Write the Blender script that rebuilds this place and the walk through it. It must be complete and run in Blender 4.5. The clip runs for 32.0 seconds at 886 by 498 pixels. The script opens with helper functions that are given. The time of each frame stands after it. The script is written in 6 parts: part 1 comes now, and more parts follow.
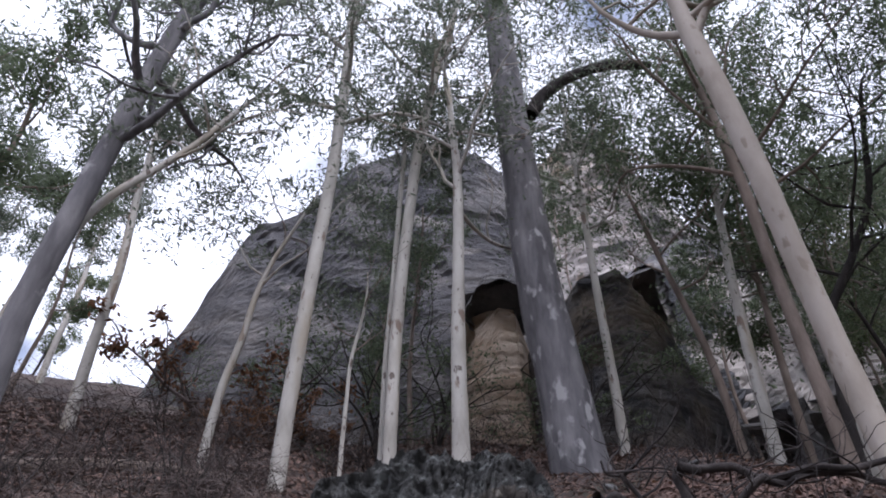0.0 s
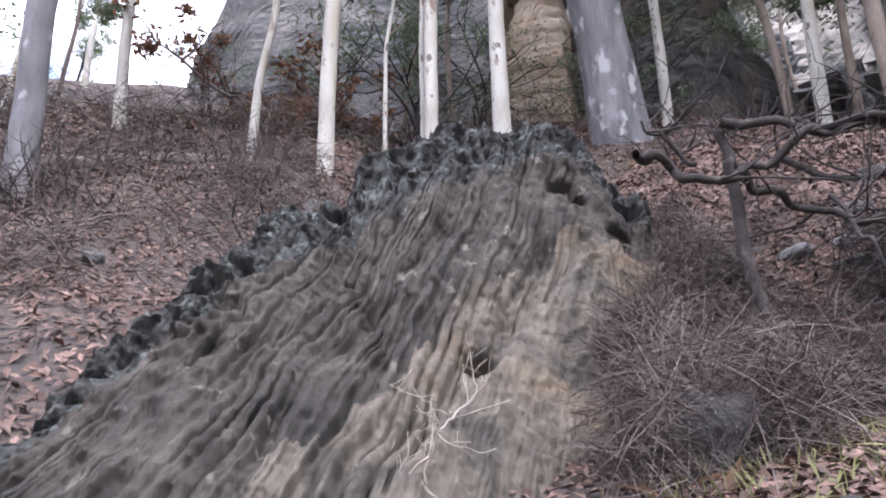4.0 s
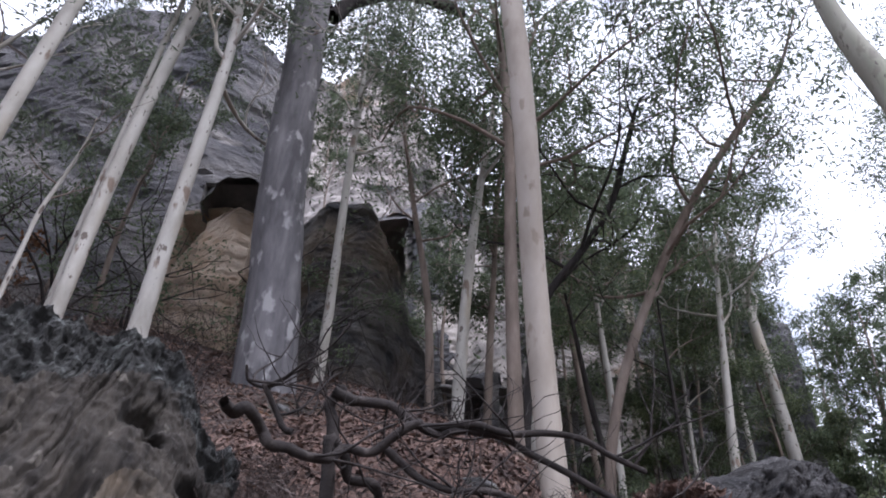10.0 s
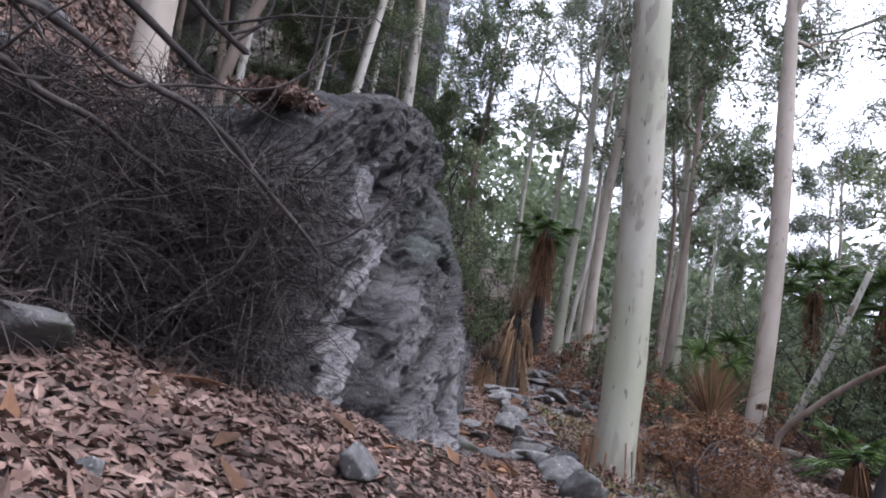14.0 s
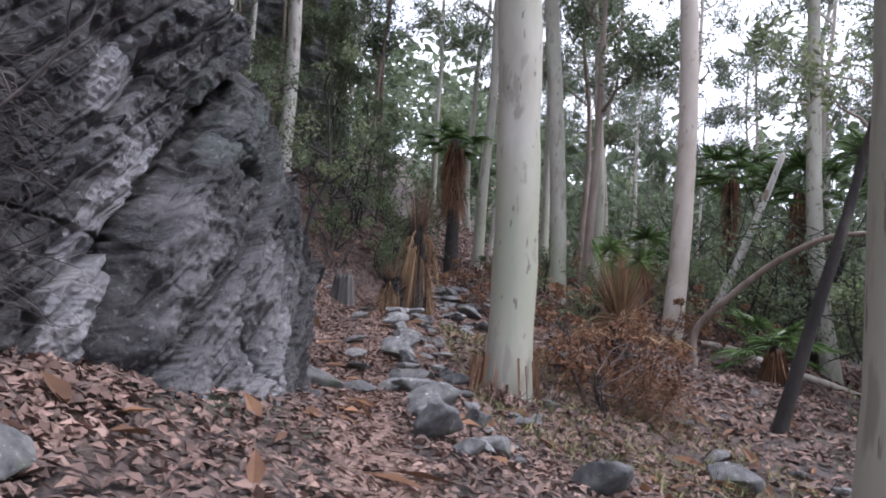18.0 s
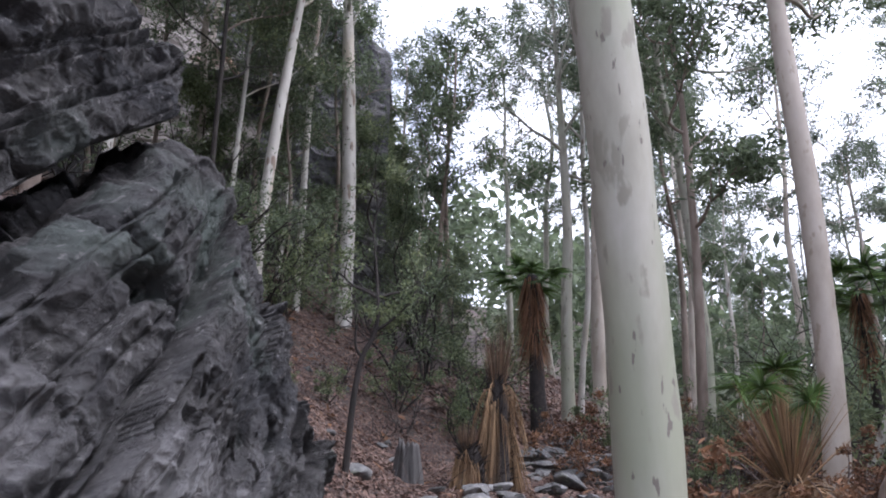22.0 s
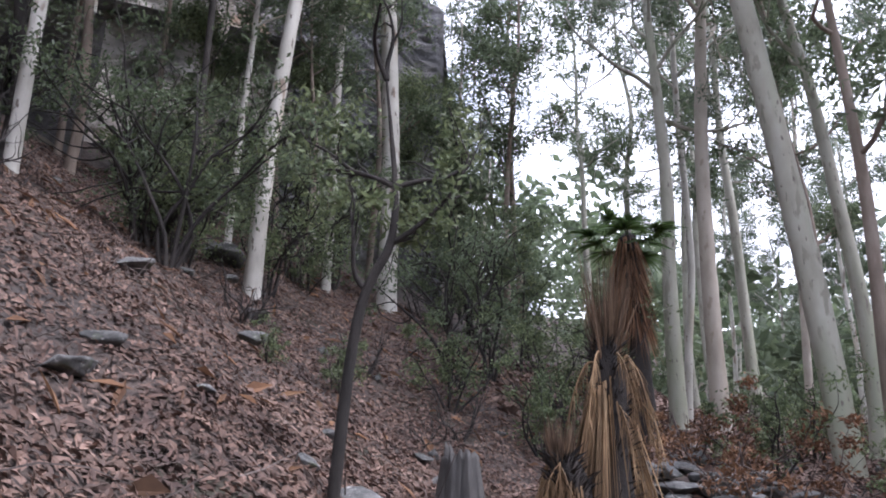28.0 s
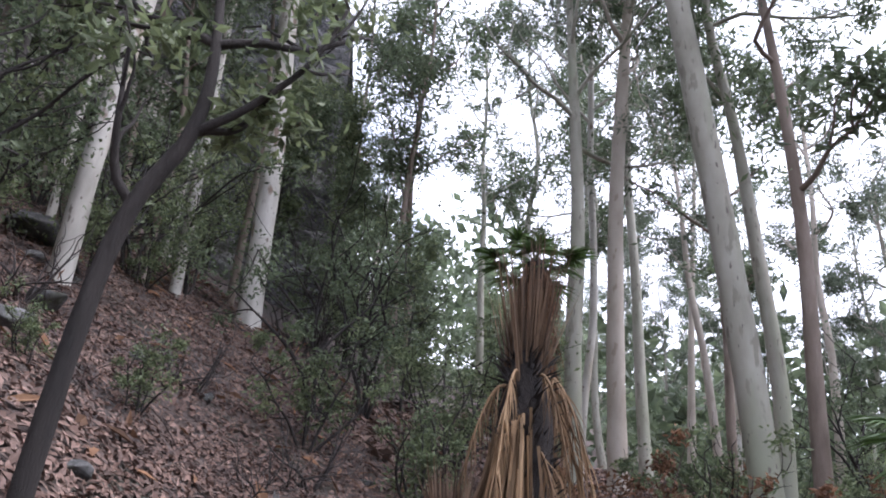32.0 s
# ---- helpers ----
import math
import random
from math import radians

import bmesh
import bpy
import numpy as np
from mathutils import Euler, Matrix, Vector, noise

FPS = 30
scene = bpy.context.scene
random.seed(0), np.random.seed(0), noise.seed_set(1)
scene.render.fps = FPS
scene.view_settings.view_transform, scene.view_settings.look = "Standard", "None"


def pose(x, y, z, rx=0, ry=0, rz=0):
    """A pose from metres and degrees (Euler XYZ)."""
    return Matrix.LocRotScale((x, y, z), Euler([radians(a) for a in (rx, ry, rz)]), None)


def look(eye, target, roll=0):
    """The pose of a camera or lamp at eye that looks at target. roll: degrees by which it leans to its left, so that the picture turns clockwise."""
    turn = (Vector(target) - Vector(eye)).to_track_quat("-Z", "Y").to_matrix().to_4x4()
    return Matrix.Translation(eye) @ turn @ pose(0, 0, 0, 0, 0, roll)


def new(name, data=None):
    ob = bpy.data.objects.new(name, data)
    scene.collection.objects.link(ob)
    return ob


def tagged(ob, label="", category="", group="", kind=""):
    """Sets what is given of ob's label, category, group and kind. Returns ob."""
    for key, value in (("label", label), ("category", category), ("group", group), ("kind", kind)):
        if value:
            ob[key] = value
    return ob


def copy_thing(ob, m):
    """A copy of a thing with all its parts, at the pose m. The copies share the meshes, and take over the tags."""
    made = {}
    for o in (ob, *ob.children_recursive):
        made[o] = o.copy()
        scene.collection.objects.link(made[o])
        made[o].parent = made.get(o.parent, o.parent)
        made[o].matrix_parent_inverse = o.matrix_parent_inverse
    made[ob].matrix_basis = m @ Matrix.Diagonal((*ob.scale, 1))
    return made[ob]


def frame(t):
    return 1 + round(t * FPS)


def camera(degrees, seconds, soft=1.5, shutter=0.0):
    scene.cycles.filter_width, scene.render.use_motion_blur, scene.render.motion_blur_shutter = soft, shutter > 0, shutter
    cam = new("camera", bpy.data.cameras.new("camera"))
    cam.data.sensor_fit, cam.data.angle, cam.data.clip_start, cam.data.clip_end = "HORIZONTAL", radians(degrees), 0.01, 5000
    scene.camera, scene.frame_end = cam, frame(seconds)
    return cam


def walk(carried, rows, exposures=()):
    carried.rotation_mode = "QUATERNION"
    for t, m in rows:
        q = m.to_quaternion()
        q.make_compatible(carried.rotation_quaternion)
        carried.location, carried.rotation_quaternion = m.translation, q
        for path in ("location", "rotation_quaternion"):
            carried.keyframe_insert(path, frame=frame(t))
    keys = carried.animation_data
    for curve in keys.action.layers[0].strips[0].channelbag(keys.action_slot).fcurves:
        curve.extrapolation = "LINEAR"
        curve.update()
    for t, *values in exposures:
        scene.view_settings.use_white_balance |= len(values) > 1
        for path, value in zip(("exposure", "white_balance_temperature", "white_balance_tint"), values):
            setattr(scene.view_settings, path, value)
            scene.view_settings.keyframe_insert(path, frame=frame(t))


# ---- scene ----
PATH = [
    (0, -0.891, -1.099, 1.044, -6.96, 41.47, 0.11),
    (0.5, -0.881, -1.196, 0.881, -6.78, 39.41, -0.61),
    (1, -0.885, -1.128, 0.864, -6.64, 34.43, -0.46),
    (1.5, -0.800, -0.945, 0.927, -5.64, 29.15, -1.53),
    (2, -0.778, -0.820, 0.985, -4.63, 24.27, -1.73),
    (2.5, -0.802, -0.792, 0.996, -4.12, 21.01, -1.31),
    (3, -0.815, -0.825, 0.985, -3.58, 19.71, -1.42),
    (3.5, -0.817, -0.829, 0.992, -3.09, 18.96, -1.08),
    (5.5, -0.778, -1.186, 0.969, -3.32, 16.64, -1.26),
    (6, -0.764, -1.134, 0.910, -4.51, 16.94, -0.36),
    (6.5, -0.819, -1.210, 0.926, -6.73, 17.23, 0.39),
    (7, -0.694, -1.040, 1.102, -11.28, 23.45, 1.11),
    (7.5, -0.531, -0.825, 1.253, -15.51, 29.81, -0.11),
    (8, -0.391, -0.644, 1.364, -18.27, 34.25, -1.26),
    (8.5, -0.333, -0.592, 1.380, -19.56, 36.09, -1.54),
    (9, -0.219, -0.467, 1.398, -21.84, 37.90, 0.06),
    (9.5, -0.194, -0.429, 1.373, -25.39, 38.43, 1.33),
    (10, -0.098, -0.217, 1.427, -29.87, 36.82, 3.06),
    (10.5, 0.037, -0.017, 1.491, -34.56, 34.06, 2.80),
    (11, 0.124, 0.083, 1.545, -39.01, 31.17, 2.41),
    (11.5, 0.232, 0.189, 1.591, -42.52, 28.92, 2.21),
    (12, 0.327, 0.231, 1.586, -45.28, 26.50, 2.43),
    (12.5, 0.411, 0.263, 1.578, -48.73, 21.08, 3.66),
    (13, 0.579, 0.338, 1.587, -51.26, 17.02, 9.25),
    (13.5, 0.685, 0.404, 1.635, -55.77, 13.99, 9.40),
    (14, 0.816, 0.384, 1.633, -61.61, 11.70, 10.39),
    (14.5, 0.907, 0.329, 1.654, -66.74, 10.31, 9.16),
    (15, 0.939, 0.228, 1.663, -69.41, 9.95, 7.78),
    (15.5, 0.997, 0.174, 1.651, -70.57, 8.97, 5.19),
    (17.5, 1.922, 0.093, 1.688, -69.13, 6.37, 4.24),
    (18, 2.427, 0.143, 1.789, -67.11, 6.61, 4.36),
    (18.5, 2.831, 0.197, 1.864, -66.74, 7.97, 3.99),
    (19, 3.172, 0.276, 1.903, -66.81, 7.46, 2.93),
    (19.5, 3.361, 0.338, 1.956, -68.34, 6.46, 3.24),
    (20, 3.697, 0.456, 1.999, -67.07, 5.89, 5.08),
    (20.5, 4.025, 0.671, 2.062, -65.92, 5.52, 5.42),
    (21, 4.472, 0.949, 2.116, -64.55, 9.83, 5.36),
    (21.5, 4.782, 1.085, 2.168, -61.14, 15.38, 1.23),
    (22, 5.091, 1.325, 2.177, -60.71, 17.80, 1.05),
    (22.5, 5.431, 1.491, 2.150, -60.48, 19.53, 2.38),
    (23, 5.721, 1.719, 2.130, -60.08, 19.89, 1.90),
    (23.5, 6.089, 1.990, 2.167, -59.58, 19.05, 1.89),
    (24, 6.495, 2.210, 2.219, -59.68, 19.00, 1.88),
    (24.5, 6.834, 2.490, 2.240, -59.70, 19.65, 1.15),
    (26.5, 8.443, 3.454, 2.324, -57.69, 21.22, 1.99),
    (27, 8.833, 3.605, 2.322, -57.08, 18.34, 3.68),
    (27.5, 9.216, 3.780, 2.371, -56.09, 18.04, 2.18),
    (28, 9.647, 3.898, 2.388, -55.41, 19.07, 1.19),
    (28.5, 9.952, 4.066, 2.374, -53.04, 19.62, -0.10),
    (29, 10.298, 4.190, 2.401, -50.12, 20.77, -2.24),
    (29.5, 10.529, 4.387, 2.643, -39.10, 24.20, -2.55),
    (30, 10.760, 4.502, 2.632, -37.09, 23.37, 1.25),
    (30.5, 10.954, 4.684, 2.609, -46.45, 19.75, 2.92),
    (31, 11.402, 4.861, 2.675, -55.03, 21.55, 3.17),
    (31.5, 11.700, 5.020, 2.690, -59.40, 22.10, 3.90),
    (32, 11.960, 5.140, 2.660, -63.90, 22.80, 3.80),
]


def eye_pose(x, y, z, yaw, pitch, roll):
    a, b = radians(yaw), radians(pitch)
    way = Vector((-math.sin(a) * math.cos(b), math.cos(a) * math.cos(b), math.sin(b)))
    return look((x, y, z), Vector((x, y, z)) + way, roll)


EXPOSURE = [(0, 0.05, 5800, 20), (1, 0.2, 5800, 20), (2, 1.0, 5800, 20), (3, 1.3, 5800, 20), (6.2, 1.5, 5800, 20), (7, 1.65, 5800, 20), (8, 1.2, 5800, 20), (9, 0.85, 5800, 20), (10, 0.4, 5800, 20), (11, 0.2, 5800, 20), (12.5, 0.4, 5800, 20), (13, 0.5, 5800, 20), (14, 0.8, 5800, 20), (15, 0.75, 5800, 20), (20, 0.85, 5800, 20), (21.5, 0.8, 5800, 20), (24.5, 0.7, 5800, 20), (28, 0.95, 5800, 20), (31, 1.15, 5800, 20), (32, 0.98, 5800, 20)]
cam = camera(60.76, 32.0, 1.9)
walk(cam, [(r[0], eye_pose(*r[1:])) for r in PATH], EXPOSURE)


# ---------------------------------------------------------------- light
world = bpy.data.worlds.new("sky")
scene.world = world
world.use_nodes = True
wt = world.node_tree
wt.nodes.clear()
w_out = wt.nodes.new("ShaderNodeOutputWorld")
w_bg = wt.nodes.new("ShaderNodeBackground")
w_sky = wt.nodes.new("ShaderNodeTexSky")
w_sky.sky_type, w_sky.sun_disc = "NISHITA", False
w_sky.sun_elevation, w_sky.sun_rotation = radians(57), radians(167)
w_sky.air_density, w_sky.dust_density = 1.0, 2.0
w_map = wt.nodes.new("ShaderNodeTexCoord")
w_noise = wt.nodes.new("ShaderNodeTexNoise")
w_noise.inputs["Scale"].default_value, w_noise.inputs["Detail"].default_value = 3.6, 7.0
w_ramp = wt.nodes.new("ShaderNodeValToRGB")
w_ramp.color_ramp.elements[0].position, w_ramp.color_ramp.elements[1].position = 0.31, 0.45
w_mix = wt.nodes.new("ShaderNodeMix")
w_mix.data_type = "RGBA"
w_mix.inputs[7].default_value = (11.0, 11.25, 11.75, 1)
wt.links.new(w_map.outputs["Generated"], w_noise.inputs["Vector"])
wt.links.new(w_noise.outputs["Fac"], w_ramp.inputs["Fac"])
wt.links.new(w_ramp.outputs["Color"], w_mix.inputs[0])
wt.links.new(w_sky.outputs["Color"], w_mix.inputs[6])
wt.links.new(w_mix.outputs[2], w_bg.inputs["Color"])
w_bg.inputs["Strength"].default_value = 0.13
wt.links.new(w_bg.outputs[0], w_out.inputs[0])

sun = new("sun", bpy.data.lights.new("sun", "SUN"))
sun.data.energy, sun.data.angle, sun.data.color = 1.9, radians(14), (1.0, 0.96, 0.9)
sun.matrix_world = look((0, 0, 60), (-9, 38, 0))

# ---------------------------------------------------------------- numbers


def hash01(ix, iy, iz, seed=0):
    n = (ix * 374761393 + iy * 668265263 + iz * 1274126177 + seed * 2246822519) & 0xFFFFFFFF
    n = ((n ^ (n >> 13)) * 1274126177) & 0xFFFFFFFF
    return ((n ^ (n >> 16)) & 0xFFFF) / 65535.0


def vnoise(p, seed=0):
    """Smooth value noise, -1 to 1, for points of shape (n, 3)."""
    p = np.asarray(p, float)
    i = np.floor(p).astype(np.int64)
    f = p - i
    f = f * f * (3 - 2 * f)
    r = 0
    for dx in (0, 1):
        for dy in (0, 1):
            for dz in (0, 1):
                w = np.where(dx, f[:, 0], 1 - f[:, 0]) * np.where(dy, f[:, 1], 1 - f[:, 1]) * np.where(dz, f[:, 2], 1 - f[:, 2])
                r = r + w * hash01(i[:, 0] + dx, i[:, 1] + dy, i[:, 2] + dz, seed)
    return r * 2 - 1


def fbm(p, octaves=4, seed=0):
    r, a, p = 0, 0.5, np.asarray(p, float)
    for k in range(octaves):
        r = r + a * vnoise(p, seed + k * 17)
        p, a = p * 2.03 + 3.1, a * 0.5
    return r


def mesh_of(name, verts, faces, smooth=True):
    me = bpy.data.meshes.new(name)
    verts, faces = np.asarray(verts, np.float32), np.asarray(faces, np.int32)
    k = faces.shape[1]
    me.vertices.add(len(verts))
    me.vertices.foreach_set("co", verts.ravel())
    me.loops.add(faces.size)
    me.loops.foreach_set("vertex_index", faces.ravel())
    me.polygons.add(len(faces))
    me.polygons.foreach_set("loop_start", np.arange(0, faces.size, k, dtype=np.int32))
    me.polygons.foreach_set("use_smooth", np.full(len(faces), smooth))
    me.update(calc_edges=True)
    return me


def part(name, me, material, parent=None, label=""):
    if not me.materials:
        me.materials.append(material)
    ob = new(name, me)
    ob.parent = parent
    return tagged(ob, label)


def thing(name, at, label, category, group="", kind=""):
    ob = new(name)
    ob.location = at
    ob.empty_display_size = 0.1
    return tagged(ob, label, category, group, kind)


def joined(pieces):
    """One set of vertices and faces out of several."""
    vs, fs, n = [], [], 0
    for v, f in pieces:
        vs.append(v)
        fs.append(np.asarray(f) + n)
        n += len(v)
    return np.concatenate(vs), np.concatenate(fs)


def smooth_line(pts, steps):
    """Catmull-Rom through the points; columns may hold radii too."""
    p = np.asarray(pts, float)
    p = np.vstack([2 * p[0] - p[1], p, 2 * p[-1] - p[-2]])
    out = []
    for i in range(1, len(p) - 2):
        for t in np.linspace(0, 1, steps, endpoint=False):
            a, b, c, d = p[i - 1], p[i], p[i + 1], p[i + 2]
            out.append(0.5 * (2 * b + (c - a) * t + (2 * a - 5 * b + 4 * c - d) * t * t + (3 * b - a - 3 * c + d) * t**3))
    out.append(p[-2])
    return np.array(out)


def tube(pts, radii, sides=8, steps=4, rough=0.0, seed=0, flare=0.0):
    """A bent, tapering, uneven rod through the points."""
    line = smooth_line(np.column_stack([np.asarray(pts, float), radii]), steps)
    c, r = line[:, :3], np.maximum(line[:, 3], 0.002)
    d = np.gradient(c, axis=0)
    d /= np.linalg.norm(d, axis=1)[:, None] + 1e-9
    ref = np.array([0.31, 0.95, 0.05]) if abs(d[0, 1]) < 0.8 else np.array([0.95, 0.2, 0.1])
    a = np.cross(d, ref)
    a /= np.linalg.norm(a, axis=1)[:, None] + 1e-9
    b = np.cross(d, a)
    ang = np.linspace(0, 2 * np.pi, sides, endpoint=False)
    ring = np.cos(ang)[None, :, None] * a[:, None] + np.sin(ang)[None, :, None] * b[:, None]
    rr = np.repeat(r[:, None], sides, 1)
    if flare:
        h = np.linalg.norm(c - c[0], axis=1)
        rr = rr * (1 + flare * np.exp(-h / (r[0] * 2.2)))[:, None] * (1 + 0.35 * flare * np.exp(-h / (r[0] * 2.2))[:, None] * np.cos(ang * 5 + seed)[None])
    if rough:
        q = (c[:, None] + ring * r[:, None, None] * 1.5).reshape(-1, 3) / max(r[0], 0.05) * 0.7
        rr = rr * (1 + rough * fbm(q + seed, 2).reshape(rr.shape))
    v = (c[:, None] + ring * rr[:, :, None]).reshape(-1, 3)
    n, m = len(c), sides
    i, j = np.meshgrid(np.arange(n - 1), np.arange(m), indexing="ij")
    f = np.stack([i * m + j, i * m + (j + 1) % m, (i + 1) * m + (j + 1) % m, (i + 1) * m + j], -1).reshape(-1, 4)
    v = np.vstack([v, c[-1:] + d[-1:] * r[-1]])
    tip = np.stack([(n - 1) * m + np.arange(m), (n - 1) * m + (np.arange(m) + 1) % m, np.full(m, n * m), np.full(m, n * m)], -1)
    tip[:, 3] = (n - 1) * m + np.arange(m)
    return v, np.vstack([f, np.roll(tip, 0, 1)[:, [0, 1, 2, 2]]])


def leaf_quads(centres, length, width, rng, droop=0.5, dirs=None):
    """A rhombus for each centre, pointing about and hanging down."""
    n = len(centres)
    d = rng.normal(size=(n, 3)) if dirs is None else dirs + rng.normal(size=(n, 3)) * 0.35
    d[:, 2] = d[:, 2] * (1 - droop) - droop * 1.2
    d /= np.linalg.norm(d, axis=1)[:, None]
    s = np.cross(d, rng.normal(size=(n, 3)))
    s /= np.linalg.norm(s, axis=1)[:, None] + 1e-9
    L = (length * rng.uniform(0.6, 1.3, n))[:, None]
    W = (width * rng.uniform(0.7, 1.3, n))[:, None]
    up = np.cross(d, s) * W * 0.35
    a, e = centres - d * L * 0.5, centres + d * L * 0.5
    v = np.stack([a, centres - s * W + up, e, centres + s * W + up], 1).reshape(-1, 3)
    return v, np.arange(n * 4).reshape(-1, 4)


# ---------------------------------------------------------------- materials


def material(name, stops, scale=3.0, stretch=(1, 1, 1), rough=0.85, bump=0.3, fine=40.0, detail=8.0, spots=None, per_island=0.0, per_object=0.0,
             second=None, trans=0.0, distance=0.02, coords="Object", rot=(0, 0, 0)):
    """Colour stops over noise at one scale, a second colour over another, spots, fine relief."""
    m = bpy.data.materials.new(name)
    m.use_nodes = True
    nt = m.node_tree
    bsdf = nt.nodes["Principled BSDF"]
    bsdf.inputs["Roughness"].default_value = rough
    co = nt.nodes.new("ShaderNodeTexCoord")
    mp = nt.nodes.new("ShaderNodeMapping")
    mp.inputs["Scale"].default_value = stretch
    mp.inputs["Rotation"].default_value = [radians(a) for a in rot]
    nt.links.new(co.outputs[coords], mp.inputs["Vector"])
    n1 = nt.nodes.new("ShaderNodeTexNoise")
    n1.inputs["Scale"].default_value, n1.inputs["Detail"].default_value, n1.inputs["Roughness"].default_value = scale, detail, 0.62
    nt.links.new(mp.outputs[0], n1.inputs["Vector"])
    ramp = nt.nodes.new("ShaderNodeValToRGB")
    els = ramp.color_ramp.elements
    while len(els) < len(stops):
        els.new(0.5)
    for e, (pos, col) in zip(els, stops):
        e.position, e.color = pos, (*col, 1)
    nt.links.new(n1.outputs["Fac"], ramp.inputs["Fac"])
    colour = ramp.outputs["Color"]

    def mix(fac, a, b, kind="MIX"):
        x = nt.nodes.new("ShaderNodeMix")
        x.data_type, x.blend_type = "RGBA", kind
        for socket, v in ((x.inputs[0], fac), (x.inputs[6], a), (x.inputs[7], b)):
            if isinstance(v, (int, float, tuple)):
                socket.default_value = v
            else:
                nt.links.new(v, socket)
        return x.outputs[2]

    def mask(scale2, lo, hi, stretch2=(1, 1, 1), det=5.0):
        mp2 = nt.nodes.new("ShaderNodeMapping")
        mp2.inputs["Scale"].default_value, mp2.inputs["Location"].default_value, mp2.inputs["Rotation"].default_value = stretch2, (3.7, 1.3, 9.1), [radians(a) for a in rot]
        nt.links.new(co.outputs[coords], mp2.inputs["Vector"])
        n = nt.nodes.new("ShaderNodeTexNoise")
        n.inputs["Scale"].default_value, n.inputs["Detail"].default_value = scale2, det
        nt.links.new(mp2.outputs[0], n.inputs["Vector"])
        r = nt.nodes.new("ShaderNodeMapRange")
        r.inputs["From Min"].default_value, r.inputs["From Max"].default_value = lo, hi
        nt.links.new(n.outputs["Fac"], r.inputs["Value"])
        return r.outputs[0]

    for args in second or ():
        col, rest = args[0], args[1:]
        colour = mix(mask(*rest), colour, (*col, 1))
    if per_island or per_object:
        if per_island:
            g = nt.nodes.new("ShaderNodeNewGeometry")
            rnd = g.outputs["Random Per Island"]
        else:
            g = nt.nodes.new("ShaderNodeObjectInfo")
            rnd = g.outputs["Random"]
        hsv = nt.nodes.new("ShaderNodeHueSaturation")
        mr = nt.nodes.new("ShaderNodeMapRange")
        k = per_island or per_object
        mr.inputs["To Min"].default_value, mr.inputs["To Max"].default_value = 1 - k, 1 + k
        nt.links.new(rnd, mr.inputs["Value"])
        nt.links.new(mr.outputs[0], hsv.inputs["Value"])
        nt.links.new(colour, hsv.inputs["Color"])
        colour = hsv.outputs[0]
    nt.links.new(colour, bsdf.inputs["Base Color"])
    if bump:
        n2 = nt.nodes.new("ShaderNodeTexNoise")
        n2.inputs["Scale"].default_value, n2.inputs["Detail"].default_value, n2.inputs["Roughness"].default_value = fine, 8, 0.7
        nt.links.new(mp.outputs[0], n2.inputs["Vector"])
        bp = nt.nodes.new("ShaderNodeBump")
        bp.inputs["Strength"].default_value, bp.inputs["Distance"].default_value = bump, distance
        nt.links.new(n2.outputs["Fac"], bp.inputs["Height"])
        nt.links.new(bp.outputs[0], bsdf.inputs["Normal"])
    if trans:
        tr = nt.nodes.new("ShaderNodeBsdfTranslucent")
        ms = nt.nodes.new("ShaderNodeMixShader")
        ms.inputs[0].default_value = trans
        out = nt.nodes["Material Output"]
        nt.links.new(colour, tr.inputs["Color"])
        nt.links.new(bsdf.outputs[0], ms.inputs[1])
        nt.links.new(tr.outputs[0], ms.inputs[2])
        nt.links.new(ms.outputs[0], out.inputs["Surface"])
    return m


M_ground = material("leaf_litter_soil", [(0.25, (0.034, 0.027, 0.025)), (0.45, (0.081, 0.061, 0.054)), (0.6, (0.145, 0.106, 0.089)), (0.8, (0.230, 0.187, 0.162))],
                    scale=9, rough=0.95, bump=0.9, fine=22, distance=0.05, detail=12,
                    second=[((0.085, 0.072, 0.066), 0.6, 0.45, 0.7), ((0.043, 0.051, 0.025), 0.35, 0.56, 0.75)])
M_path = material("trodden_path", [(0.3, (0.12, 0.075, 0.055)), (0.55, (0.24, 0.16, 0.125)), (0.8, (0.34, 0.25, 0.20))], scale=14, rough=0.95, bump=0.7, fine=60, distance=0.02)
M_litter = material("fallen_leaves", [(0.3, (0.060, 0.037, 0.032)), (0.5, (0.145, 0.089, 0.068)), (0.65, (0.238, 0.160, 0.128)), (0.8, (0.357, 0.279, 0.240))], scale=2.2, rough=0.7, bump=0.0, per_island=0.55)
M_cliff = material("sandstone_cliff", [(0.3, (0.078, 0.078, 0.086)), (0.48, (0.150, 0.146, 0.151)), (0.62, (0.247, 0.234, 0.226)), (0.8, (0.390, 0.358, 0.325))], scale=0.35, stretch=(1, 1, 1.6),
                   rough=0.92, bump=0.9, fine=2.6, distance=0.25, detail=12,
                   second=[((0.065, 0.066, 0.074), 0.5, 0.50, 0.68, (1, 1, 0.18)), ((0.351, 0.273, 0.195), 0.16, 0.70, 0.80), ((0.546, 0.507, 0.468), 0.22, 0.68, 0.75, (1, 1, 1.8))])
